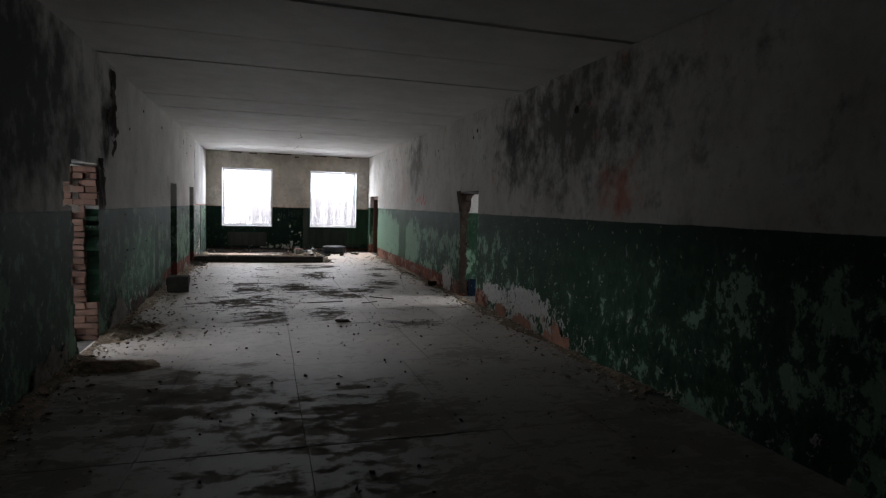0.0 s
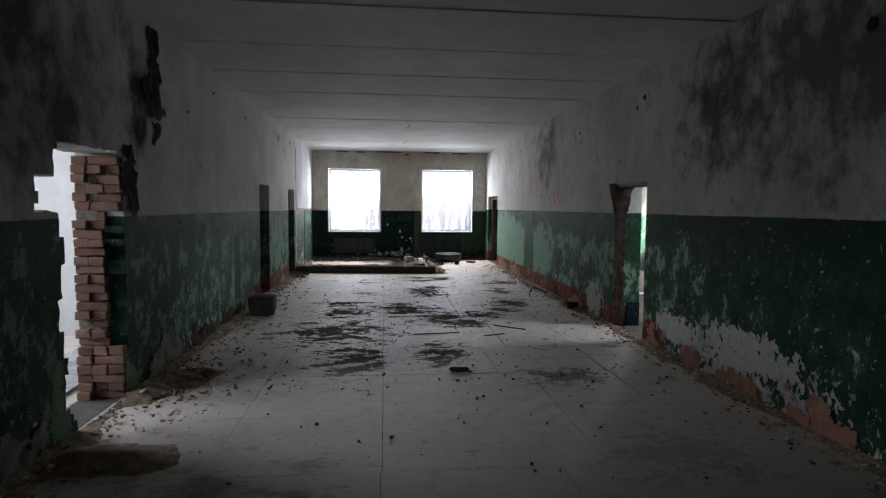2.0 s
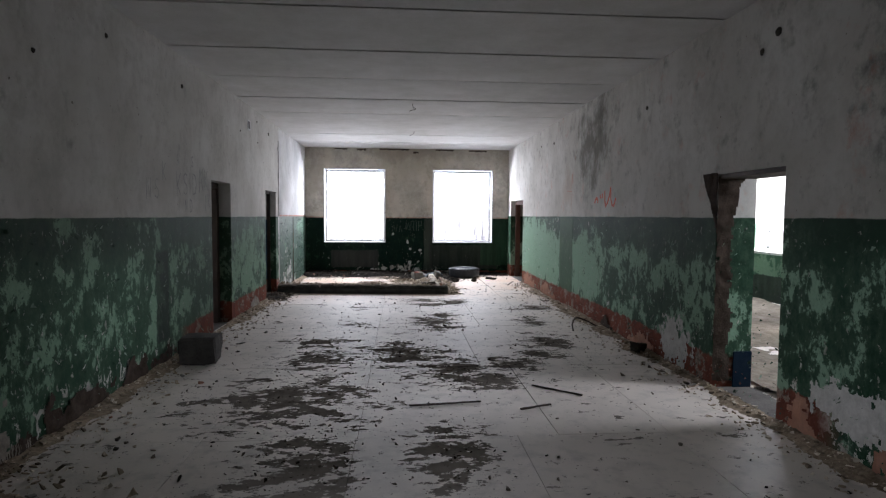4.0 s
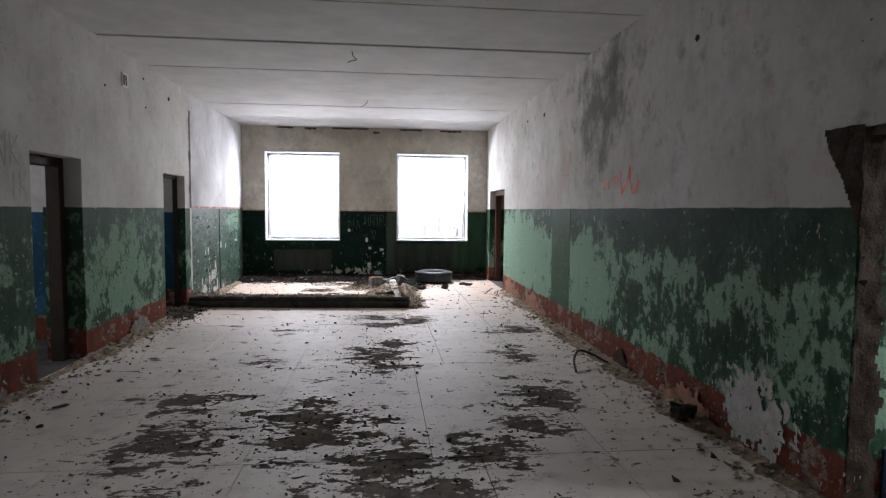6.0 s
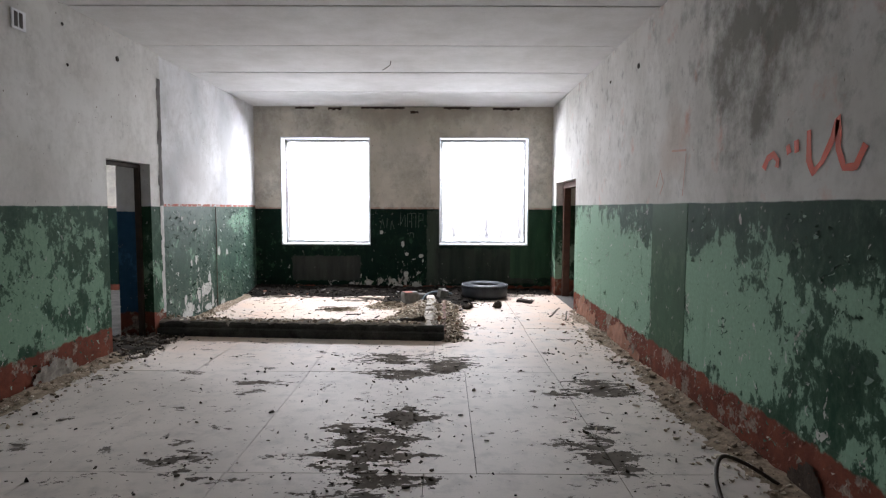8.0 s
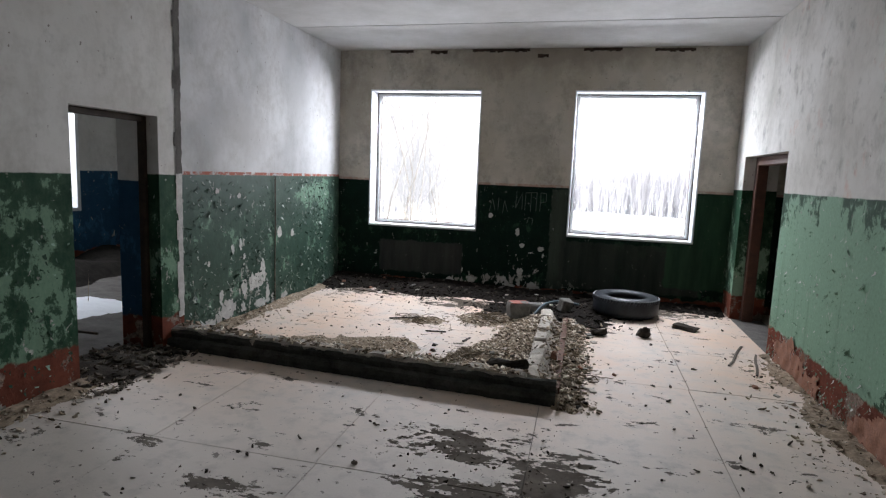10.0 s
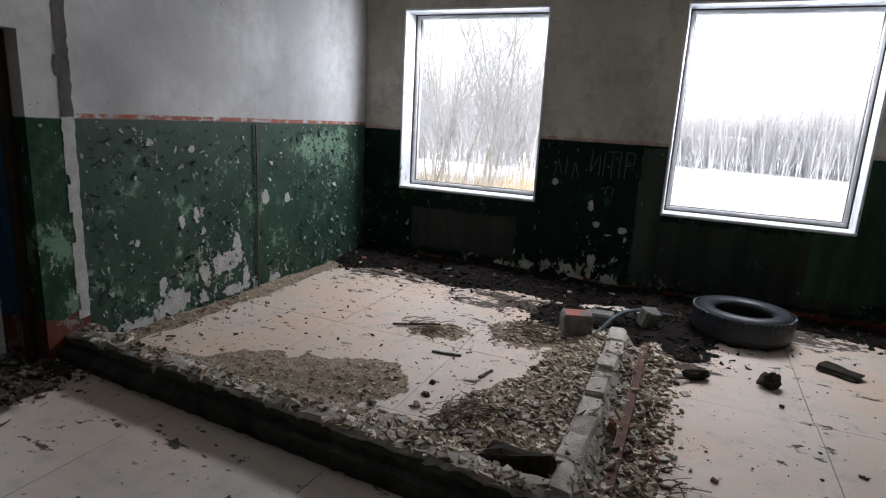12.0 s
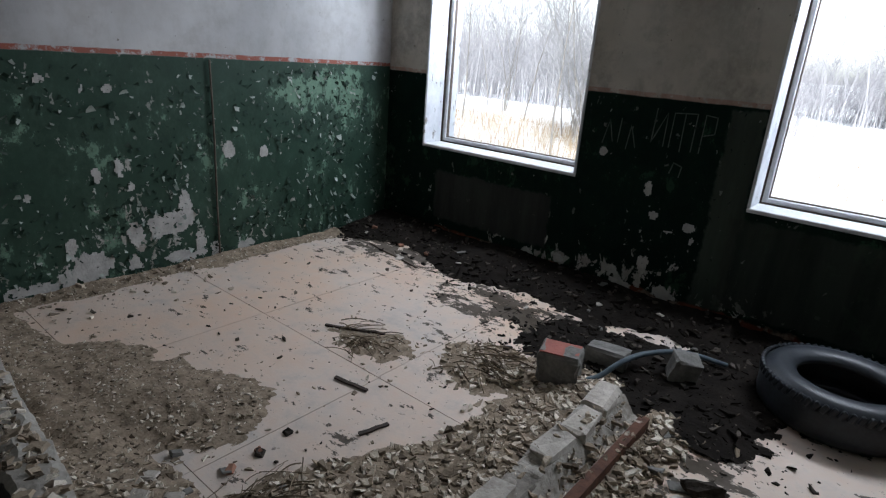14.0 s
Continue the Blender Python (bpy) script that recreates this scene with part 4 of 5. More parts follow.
def tube(points, radius, material, name, label, category, sides=8):
    """A smooth round tube through points."""
    pts = [Vector(p) for p in points]
    fine_pts = []
    for i in range(len(pts) - 1):
        p0, p1, p2, p3 = pts[max(i - 1, 0)], pts[i], pts[i + 1], pts[min(i + 2, len(pts) - 1)]
        for k in range(6):
            t = k / 6
            fine_pts.append(0.5 * (2 * p1 + (p2 - p0) * t + (2 * p0 - 5 * p1 + 4 * p2 - p3) * t * t + (3 * p1 - p0 - 3 * p2 + p3) * t ** 3))
    fine_pts.append(pts[-1])
    bm = bmesh.new()
    rings = []
    for i, p in enumerate(fine_pts):
        d = (fine_pts[min(i + 1, len(fine_pts) - 1)] - fine_pts[max(i - 1, 0)]).normalized()
        u = d.orthogonal().normalized() if i == 0 else (u - d * u.dot(d)).normalized()
        v = d.cross(u)
        rings.append([bm.verts.new(p + radius * (math.cos(a) * u + math.sin(a) * v)) for a in [2 * math.pi * k / sides for k in range(sides)]])
    for a, b in zip(rings, rings[1:]):
        for k in range(sides):
            bm.faces.new([a[k], b[k], b[(k + 1) % sides], a[(k + 1) % sides]]).smooth = True
    bm.faces.new(rings[0]), bm.faces.new(rings[-1])
    bmesh.ops.recalc_face_normals(bm, faces=bm.faces[:])
    return tagged(part(name, bm, material), label, category)


M_HOSE = plain("blue_grey_hose", (0.09, 0.12, 0.14), (0.05, 0.07, 0.085), 10, 0.5)
tube([(1.08, 19.44, 0.022), (1.15, 19.54, 0.04), (1.22, 19.68, 0.11), (1.30, 19.86, 0.13), (1.45, 20.06, 0.12), (1.66, 20.22, 0.06)], 0.016, M_HOSE, "hose", "bent blue-grey hose lying in rubble", "hose")
tube([(2.98, 13.06, 0.01), (3.04, 13.3, 0.07), (3.16, 13.5, 0.11), (3.30, 13.5, 0.07), (3.42, 13.36, 0.012)], 0.012, M_WOOD_DARK, "rubber_strip", "curled black rubber strip on the floor", "rubber strip", 5)
tube([(0.75, 14.6, ZC), (0.76, 14.62, ZC - 0.05), (0.80, 14.64, ZC - 0.08), (0.72, 14.66, ZC - 0.10), (0.70, 14.66, ZC - 0.12)], 0.005, M_WOOD_DARK, "wire", "short wire hanging from the ceiling joint", "wire", 5)
tube([(0.85, 17.6, ZC), (0.84, 17.62, ZC - 0.04), (0.80, 17.64, ZC - 0.07), (0.74, 17.66, ZC - 0.10)], 0.005, M_WOOD_DARK, "wire", "short wire hanging from the ceiling", "wire", 5)
tube([(-1.95, 19.0, 0.02), (-1.952, 19.0, 0.5), (-1.95, 19.005, 1.0), (-1.951, 19.0, 1.55)], 0.008, M_WOOD_GREY, "wall_conduit", "painted-over vertical conduit on the green wall", "conduit", 6)

# ---- small things on the walls ----
vent = thing("wall_vent", (XW, 15.0, 3.06), "small white wall vent with dark slots", "vent")
part("vent_frame", box_mesh(XW + 0.001, XW + 0.012, 14.92, 15.08, 2.98, 3.14, 0.003), M_WHITE, vent)
for y in (14.965, 15.02):
    part("slot", box_mesh(XW + 0.0125, XW + 0.0145, y - 0.02, y + 0.018, 3.0, 3.12), M_WOOD_DARK, vent)
for x, y, z, r in ((XW, 16.42, 3.11, 0.03), (XW, 15.55, 3.2, 0.016), (XW, 15.6, 2.85, 0.014), (XW, 12.1, 3.05, 0.03), (XW, 10.4, 3.1, 0.025), (XW, 9.4, 2.7, 0.02), (XE, 9.6, 3.05, 0.04), (XE, 9.8, 2.95, 0.03), (XE, 17.2, 3.05, 0.02), (XE, 12.0, 2.9, 0.03), (XE, 6.2, 2.9, 0.05), (XW, 14.5, 2.9, 0.014), (XE, 16.2, 3.0, 0.03)):
    bm = bmesh.new()
    side = 1 if x < 0 else -1
    bmesh.ops.create_cone(bm, cap_ends=True, segments=9, radius1=r, radius2=r * 0.75, depth=0.01, matrix=pose(x + side * 0.004, y, z, 0, 90 * side, 0))
    for v in bm.verts:
        v.co.y += r * 0.3 * noise.noise(v.co * 40)
        v.co.z += r * 0.3 * noise.noise(v.co * 40 + Vector((7, 0, 0)))
    tagged(part("bolt_hole", bm, M_CLOD), "small dark bolt hole in the wall plaster", "hole", "holes in the plaster")


def strokes(name, lines, place, width, material, label):
    """Painted strokes as thin ribbons on a wall; one mesh, one drawing."""
    top = thing(name, place(*lines[0][0]), label, "graffiti")
    for line in lines:
        bm = bmesh.new()
        pts = [Vector((a, b)) for a, b in line]
        dense = [pts[i].lerp(pts[i + 1], k / 5) for i in range(len(pts) - 1) for k in range(5)] + [pts[-1]]
        pair = []
        for i, p in enumerate(dense):
            d = (dense[min(i + 1, len(dense) - 1)] - dense[max(i - 1, 0)]).normalized()
            n = Vector((-d.y, d.x)) * width * (0.5 + 0.25 * noise.noise((p.x * 9, p.y * 9, 1)))
            pair.append((bm.verts.new(place(*(p + n))), bm.verts.new(place(*(p - n)))))
        for a, b in zip(pair, pair[1:]):
            bm.faces.new([a[0], b[0], b[1], a[1]])
        part("stroke", bm, material, top)
    return top


M_SPRAY = plain("red_spray_paint", (0.60, 0.075, 0.03), (0.50, 0.11, 0.06), 10, 0.7)
M_CHARCOAL = plain("charcoal_scrawl", (0.27, 0.27, 0.27), (0.42, 0.42, 0.41), 14, 0.9)
strokes("graffiti", [[(13.80, 1.80), (13.76, 1.86), (13.70, 1.88), (13.65, 1.84), (13.66, 1.80)], [(13.56, 1.92), (13.54, 1.87)], [(13.48, 1.94), (13.47, 1.87)], [(13.37, 1.98), (13.36, 1.82), (13.32, 1.75), (13.25, 1.80), (13.17, 1.92), (13.14, 2.02), (13.13, 1.86), (13.08, 1.76), (13.0, 1.76), (12.94, 1.86)]], lambda u, v: (XE - 0.003, u, v), 0.042, M_SPRAY, "red sprayed scrawl on the white wall")
strokes("graffiti", [[(14.95, 2.03), (15.25, 2.05)], [(15.6, 1.75), (15.5, 1.9), (15.42, 1.78), (15.5, 1.68)], [(14.95, 2.0), (15.0, 1.66)]], lambda u, v: (XE - 0.008, u, v), 0.018, plain("faded_red_spray", (0.50, 0.30, 0.24), (0.44, 0.33, 0.28), 10, 0.8), "faded red scrawl above the filled doorway")
def wall_letters(rows_of):
    """Strokes of hand-drawn letters: each entry is (start along the wall, base, height, lines in letter units)."""
    return [[(u + a * h, v + b * h) for a, b in line] for u, v, h, lines in rows_of for line in lines]


S_ = [[(0.5, 0.9), (0.3, 1.0), (0.08, 0.85), (0.15, 0.6), (0.45, 0.42), (0.5, 0.15), (0.28, 0.0), (0.03, 0.12)]]
I_ = [[(0.1, 0.0), (0.12, 1.0)]]
D_ = [[(0.05, 0.0), (0.05, 1.0), (0.4, 0.9), (0.52, 0.5), (0.38, 0.08), (0.05, 0.0)]]
K_ = [[(0.05, 0.0), (0.05, 1.0)], [(0.45, 0.95), (0.08, 0.45), (0.5, 0.0)]]
N_ = [[(0.05, 0.0), (0.1, 1.0), (0.45, 0.05), (0.5, 1.0)]]
strokes("graffiti", wall_letters([(11.88, 1.80, 0.27, K_), (12.08, 1.82, 0.25, S_), (12.27, 1.83, 0.25, I_), (12.38, 1.83, 0.25, D_), (12.60, 1.86, 0.32, N_), (12.80, 1.90, 0.27, K_), (12.12, 1.62, 0.15, N_), (12.28, 1.62, 0.15, D_), (12.82, 1.64, 0.2, I_), (12.92, 1.66, 0.2, K_)]), lambda u, v: (XW + 0.003, u, v), 0.017, M_CHARCOAL, "charcoal letters SID and faint scrawl above green paint")
strokes("graffiti", wall_letters([(11.1, 1.74, 0.22, N_), (11.3, 1.76, 0.2, S_), (11.5, 1.95, 0.2, K_), (11.9, 2.14, 0.14, N_), (12.35, 2.16, 0.12, S_)]), lambda u, v: (XW + 0.003, u, v), 0.012, M_CHARCOAL, "faint worn charcoal scrawl on limewashed wall")
strokes("graffiti", [[(0.72, 1.46), (0.71, 1.22), (0.80, 1.44), (0.80, 1.20)], [(0.84, 1.20), (0.845, 1.44), (1.0, 1.45), (0.995, 1.19)], [(0.92, 1.45), (0.92, 1.18)], [(1.05, 1.19), (1.055, 1.45), (1.13, 1.44), (1.13, 1.33), (1.06, 1.31)], [(0.34, 1.16), (0.38, 1.34), (0.42, 1.18)], [(0.46, 1.18), (0.47, 1.36)], [(0.53, 1.14), (0.55, 1.32), (0.60, 1.16)], [(0.88, 1.02), (0.90, 1.10), (0.96, 1.08), (0.95, 1.0)]], lambda u, v: (u, YN - 0.003, v), 0.008, plain("scratched_paint", (0.13, 0.15, 0.13), (0.04, 0.055, 0.045), 9, 0.8), "scratched letter marks in the dark green paint")

for x0, x1, zt in ((-1.2, -0.85, 3.37), (-0.6, -0.35, 3.36), (0.0, 0.8, 3.375), (0.9, 1.05, 3.3), (1.5, 2.0, 3.372), (2.4, 2.9, 3.36)):
    scab("bare_patch", lambda u, v, d: (u, YN - d, v), x0, x1, zt - 0.06, zt + 0.015, lambda u, v: v > zt - 0.025 - 0.03 * abs(noise.noise((u * 9, 0, 2))), M_RAW, "dark broken edge under the ceiling", 0.012, 0.01)

# ---- loose dirt and debris ----
s = Shade("plaster_chips", 0.95, spec=0.04)
s.done(s.mix(s.ramp(s.island(), 0.55, 1.0), s.mix(s.ramp(s.island(), 0.0, 0.5), (0.095, 0.074, 0.055), (0.40, 0.325, 0.24)), (0.82, 0.75, 0.64)), s.noise(60, 4, 0.6), 0.4)
M_CHIP = s.m
s = Shade("dark_crumbs", 0.95, spec=0.04)
s.done(s.mix(s.island(), (0.03, 0.026, 0.022), (0.20, 0.17, 0.14)), s.noise(60, 4, 0.6), 0.4)
M_CRUMB = s.m
# Crumbs for the end wall foot: the shade there is put into their colour
s = Shade("shaded_crumbs", 0.95, spec=0.04)
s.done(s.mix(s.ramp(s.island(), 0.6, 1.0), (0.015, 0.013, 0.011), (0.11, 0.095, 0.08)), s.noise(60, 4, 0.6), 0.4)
M_SHADE_CRUMB = s.m


def heap(name, x0, x1, y0, y1, height, label, material=M_SOIL, step=0.03):
    """A low drift of dirt as a height field; nothing where the height is not above the floor."""
    bm, got = bmesh.new(), {}
    nx, ny = int((x1 - x0) / step), int((y1 - y0) / step)

    def rough_h(x, y):
        return height(x, y) + 0.012 * noise.noise((x * 7, y * 7, 0)) + 0.010 * noise.noise((x * 23, y * 23, 4))

    def vert(i, j):
        if (i, j) not in got:
            x, y = x0 + i * step, y0 + j * step
            got[i, j] = bm.verts.new((x + 0.4 * step * noise.noise((x * 31, y * 31, 1)), y + 0.4 * step * noise.noise((x * 31, y * 31, 9)), max(-0.011, rough_h(x, y))))
        return got[i, j]

    for i in range(nx):
        for j in range(ny):
            if max(rough_h(x0 + (i + a) * step, y0 + (j + b) * step) for a in (0, 1) for b in (0, 1)) > 0.003:
                bm.faces.new([vert(i, j), vert(i + 1, j), vert(i + 1, j + 1), vert(i, j + 1)])
    bmesh.ops.recalc_face_normals(bm, faces=bm.faces[:])
    for f in bm.faces:
        f.smooth = True
        if f.normal.z < 0:
            f.normal_flip()
    tagged(part(name, bm, material), label, "dirt", kind="stuff")
    return rough_h


def near_seg(x, y, a, b, c, d):
    """Distance of (x, y) from the segment (a, b)-(c, d)."""
    t = max(0, min(1, ((x - a) * (c - a) + (y - b) * (d - b)) / ((c - a) ** 2 + (d - b) ** 2)))
    return math.hypot(x - a - t * (c - a), y - b - t * (d - b))


def soil_inner(x, y):
    h = 0.075 - 0.26 * near_seg(x, y, -1.9, 17.25, -0.15, 17.35)
    h = max(h, 0.05 - 0.12 * near_seg(x, y, -0.75, 17.55, -0.2, 17.75))
    h = max(h, 0.10 - 0.24 * near_seg(x, y, -0.1, 17.15, 1.2, 17.15))
    h = max(h, 0.085 - 0.24 * near_seg(x, y, 1.2, 17.2, 1.2, 19.3))
    h = max(h, 0.07 - 0.20 * near_seg(x, y, 0.8, 17.5, 1.1, 18.2))
    h = max(h, 0.035 - 0.25 * near_seg(x, y, -1.95, 17.4, -1.95, 20.6))
    h = max(h, 0.018 - 0.12 * near_seg(x, y, -0.2, 18.85, 0.05, 18.95))
    h = max(h, 0.035 - 0.12 * near_seg(x, y, 0.6, 19.22, 1.2, 19.5))
    return h + 0.02 * noise.noise((x * 2.3, y * 2.3, 6))


def soil_north(x, y):
    h = 0.11 - 0.20 * (20.86 - y) + 0.05 * noise.noise((x * 1.4, y * 1.4, 2))
    if x > 1.55:
        h -= 0.05
    h = max(h, 0.05 - 0.12 * near_seg(x, y, 0.9, 19.85, 1.5, 19.9))
    h = max(h, 0.05 - 0.13 * near_seg(x, y, 1.6, 19.5, 1.75, 20.3))
    return h


def soil_outer(x, y):
    return 0.055 - 0.36 * near_seg(x, y, 1.55, 16.95, 1.56, 19.4) + 0.02 * noise.noise((x * 5, y * 5, 3))


def soil_walls(x, y):
    k = 0.035 + 0.035 * noise.noise((y * 1.7, x, 0.5))
    return k - 0.22 * min(abs(x - XW), abs(x - XE))


H_IN = heap("soil_drift", -1.96, 1.29, 17.08, 20.2, soil_inner, "brown soil and plaster rubble inside the kerb")
# End wall drift: soil tone darkened for the shade below the windows
H_N = heap("soil_drift", -1.96, 3.49, 19.3, 20.88, soil_north, "dark rubble drift along the end wall", plain("shade_dark_soil", (0.022, 0.018, 0.015), (0.009, 0.0078, 0.0068), 9, 0.95, bump=0.7))
H_OUT = heap("soil_drift", 1.5, 2.1, 16.7, 19.8, soil_outer, "rubble spilled along the kerb")
H_W = heap("soil_drift", XW, XW + 0.45, 3.5, 16.9, soil_walls, "dust and crumbs along the wall foot")
H_E = heap("soil_drift", XE - 0.45, XE, 4.5, 18.9, soil_walls, "dust and crumbs along the wall foot")
H_P = heap("soil_drift", -1.92, -0.9, 7.4, 8.7, lambda x, y: 0.08 - 0.3 * near_seg(x, y, -1.85, 7.7, -1.6, 8.3) + 0.03 * noise.noise((x * 6, y * 6, 1)), "dark heap of rubbish by the broken doorway")
heap("soil_drift", -1.9, -1.0, 5.9, 6.8, lambda x, y: 0.06 - 0.25 * near_seg(x, y, -1.75, 6.45, -1.3, 6.4), "dark heap of rubbish by the broken doorway")
heap("soil_drift", XW - THICK, -1.6, 15.9, 17.25, lambda x, y: 0.06 - 0.10 * abs(y - 16.6) - 0.12 * max(0, x + 1.9) + 0.03 * noise.noise((x * 4, y * 4, 1)), "trodden rubble in the doorway", M_CLOD)


class Scatter:
    """Thousands of small flat chips gathered into one mesh."""

    def __init__(self, seed):
        self.r, self.v, self.f = random.Random(seed), [], []

    def chip(self, x, y, z, size, flat=0.3):
        r = self.r
        n = r.choice((4, 5, 5, 6))
        a0, lean, tip, base = r.uniform(0, 6.28), r.gauss(0, 0.4), r.gauss(0, 0.4), len(self.v)
        h = size * flat * r.uniform(0.5, 1.4)
        long = r.uniform(0.6, 1.6)
        for top in (0, 1):
            for k in range(n):
                a = a0 + 6.283 * k / n
                rad = size * (0.5 + 0.25 * math.sin(k * 2.3 + a0)) * (0.82 if top else 1)
                dx, dy = rad * math.cos(a) * long, rad * math.sin(a)
                dx, dy = dx * math.cos(a0) - dy * math.sin(a0), dx * math.sin(a0) + dy * math.cos(a0)
                self.v.append((x + dx, y + dy, z + max(-0.002, (dx * lean + dy * tip)) + (h if top else -0.001)))
        self.f.append(tuple(range(base + n, base + 2 * n)))
        for k in range(n):
            self.f.append((base + k, base + (k + 1) % n, base + n + (k + 1) % n, base + n + k))

    def finish(self, name, label, material):
        me = bpy.data.meshes.new(name)
        me.from_pydata(self.v, [], self.f)
        me.materials.append(material)
        return tagged(new(name, me), label, "debris", kind="stuff")


def size_of(r, lo, hi):
    return lo + (hi - lo) * r.random() ** 3


inner, outer, crumbs, shaded = Scatter(1), Scatter(2), Scatter(3), Scatter(4)
r = inner.r
for _ in range(42000):
    x, y = r.uniform(-1.94, 1.28), r.uniform(17.1, 20.0)
    h = H_IN(x, y)
    if h > 0.004 and r.random() < 0.62 or r.random() < 0.016 + 0.12 * max(0, 1 + h / 0.03) ** 2:
        inner.chip(x, y, max(0, h) - 0.001, size_of(r, 0.004, 0.02 + 0.028 * max(0, min(1, x + 0.3))), 0.22)
for _ in range(5200):
    x, y = r.uniform(-1.94, 3.4), r.uniform(19.3, 20.84)
    h = H_N(x, y)
    if h > 0.0 or r.random() < 0.5 * max(0, 1 + h / 0.05):
        shaded.chip(x, y, max(0, h), size_of(r, 0.008, 0.055), 0.25)
for _ in range(2600):
    x, y = 1.56 + abs(r.gauss(0, 0.10)), r.uniform(16.8, 19.9)
    inner.chip(x, y, max(0, H_OUT(x, y)), size_of(r, 0.007, 0.055), 0.3)
for _ in range(1900):
    if r.random() < 0.03:
        x, y, z = r.uniform(1.27, 1.39), r.uniform(17.0, 19.3), 0.15
    else:
        x = r.uniform(-1.9, 1.3)
        y, z = 17.0 + r.uniform(-0.05, 0.07) + 0.234 * (1.53 - x) / 3.5, 0.178
    inner.chip(x, y, z, size_of(r, 0.006, 0.06), 0.25)
for _ in range(480):
    x, y = (r.uniform(1.39, 1.54), r.uniform(17.0, 19.3)) if r.random() < 0.93 else (r.uniform(1.27, 1.40), r.uniform(17.0, 19.3))
    inner.chip(x, y, max(0.095 if x > 1.5 else 0.0, crust_top(x, y)) - 0.002, size_of(r, 0.012, 0.06), 0.3)
inner.finish("plaster_rubble", "pale plaster flakes and rubble round the kerb", M_CHIP)
r = outer.r
for sx, side in ((XW, 1), (XE, -1)):
    for _ in range(2600):
        y = r.uniform(4, 18.8)
        x = sx + side * abs(r.gauss(0, 0.22))
        outer.chip(x, y, max(0, (H_W if side > 0 else H_E)(x, y)), size_of(r, 0.008, 0.042), 0.3)
for _ in range(450):
    x, y = -1.5 + r.gauss(0, 0.3), 8.0 + r.gauss(0, 0.5)
    outer.chip(max(XW + 0.02, x), y, max(0, H_P(x, y)), size_of(r, 0.01, 0.055), 0.2)
outer.finish("plaster_rubble", "plaster flakes along the foot of the walls", M_CHIP)
r = crumbs.r
for x, y, a, b in STAINS:
    if y < 6.3:
        continue
    for _ in range(int(800 * a * b) + 20):
        crumbs.chip(x + r.gauss(0, a * 0.6), y + r.gauss(0, b * 0.6), 0.001, size_of(r, 0.005, 0.026), 0.15)
for _ in range(1500):
    x, y = r.uniform(-1.9, 3.4), r.uniform(3, 20)
    if -1.9 < x < 1.6 and 16.85 < y < 17.2:
        continue
    crumbs.chip(x, y, 0.001, size_of(r, 0.005, 0.03), 0.5)
for _ in range(260):
    crumbs.chip(1.1 + r.gauss(0, 0.16), 13.9 + r.gauss(0, 0.45), 0.001, size_of(r, 0.006, 0.03), 0.2)
shaded.finish("dark_crumbs", "rubble under the end wall windows, coloured dark for the shade there", M_SHADE_CRUMB)
for _ in range(900):
    x, y = r.uniform(XW - THICK, -1.55), r.uniform(15.95, 17.1)
    crumbs.chip(x, y, max(0, 0.06 - 0.10 * abs(y - 16.6) - 0.12 * max(0, x + 1.9)), size_of(r, 0.01, 0.06), 0.3)
crumbs.finish("dark_crumbs", "dark crumbs of dirt and bark on the floor", M_CRUMB)

# dry grass and roots lying in the rubble
s = Shade("dry_stalks", 0.9)
s.done(s.mix(s.island(), (0.10, 0.075, 0.05), (0.28, 0.22, 0.15)), s.noise(30, 3), 0.2)
M_STALK = s.m
r = random.Random(21)


def stalks(spots, name, label):
    bm = bmesh.new()
    for cx, cy, n, spread, long, main in spots:
        for _ in range(n):
            x, y, a = cx + r.gauss(0, spread), cy + r.gauss(0, spread), main + r.gauss(0, 0.7)
            l, w = long * r.uniform(0.4, 1.2), r.uniform(0.0015, 0.0035)
            z = max(0.0, H_IN(x, y)) + r.uniform(0.002, 0.02)
            bend = r.uniform(-0.5, 0.5)
            last = None
            for k in range(5):
                t = k / 4
                p = Vector((x + l * t * math.cos(a + bend * t), y + l * t * math.sin(a + bend * t), z + 0.012 * math.sin(3.1 * t)))
                side = Vector((-math.sin(a), math.cos(a), 0.3)) * w
                cur = (bm.verts.new(p + side), bm.verts.new(p - side), bm.verts.new(p + Vector((0, 0, w * 1.5))))
                if last:
                    for i in range(3):
                        bm.faces.new([last[i], cur[i], cur[(i + 1) % 3], last[(i + 1) % 3]])
                last = cur
    tagged(part(name, bm, M_STALK), label, "dry stalks", kind="stuff")


stalks([(0.64, 17.6, 75, 0.085, 0.2, 1.2), (0.60, 19.2, 50, 0.10, 0.24, 0.4), (-0.15, 18.87, 40, 0.10, 0.18, 0.4), (1.25, 18.6, 30, 0.2, 0.2, 1.3), (1.68, 17.6, 40, 0.12, 0.16, 1.0)], "dry_stalks", "dry stalks and roots lying in the rubble")

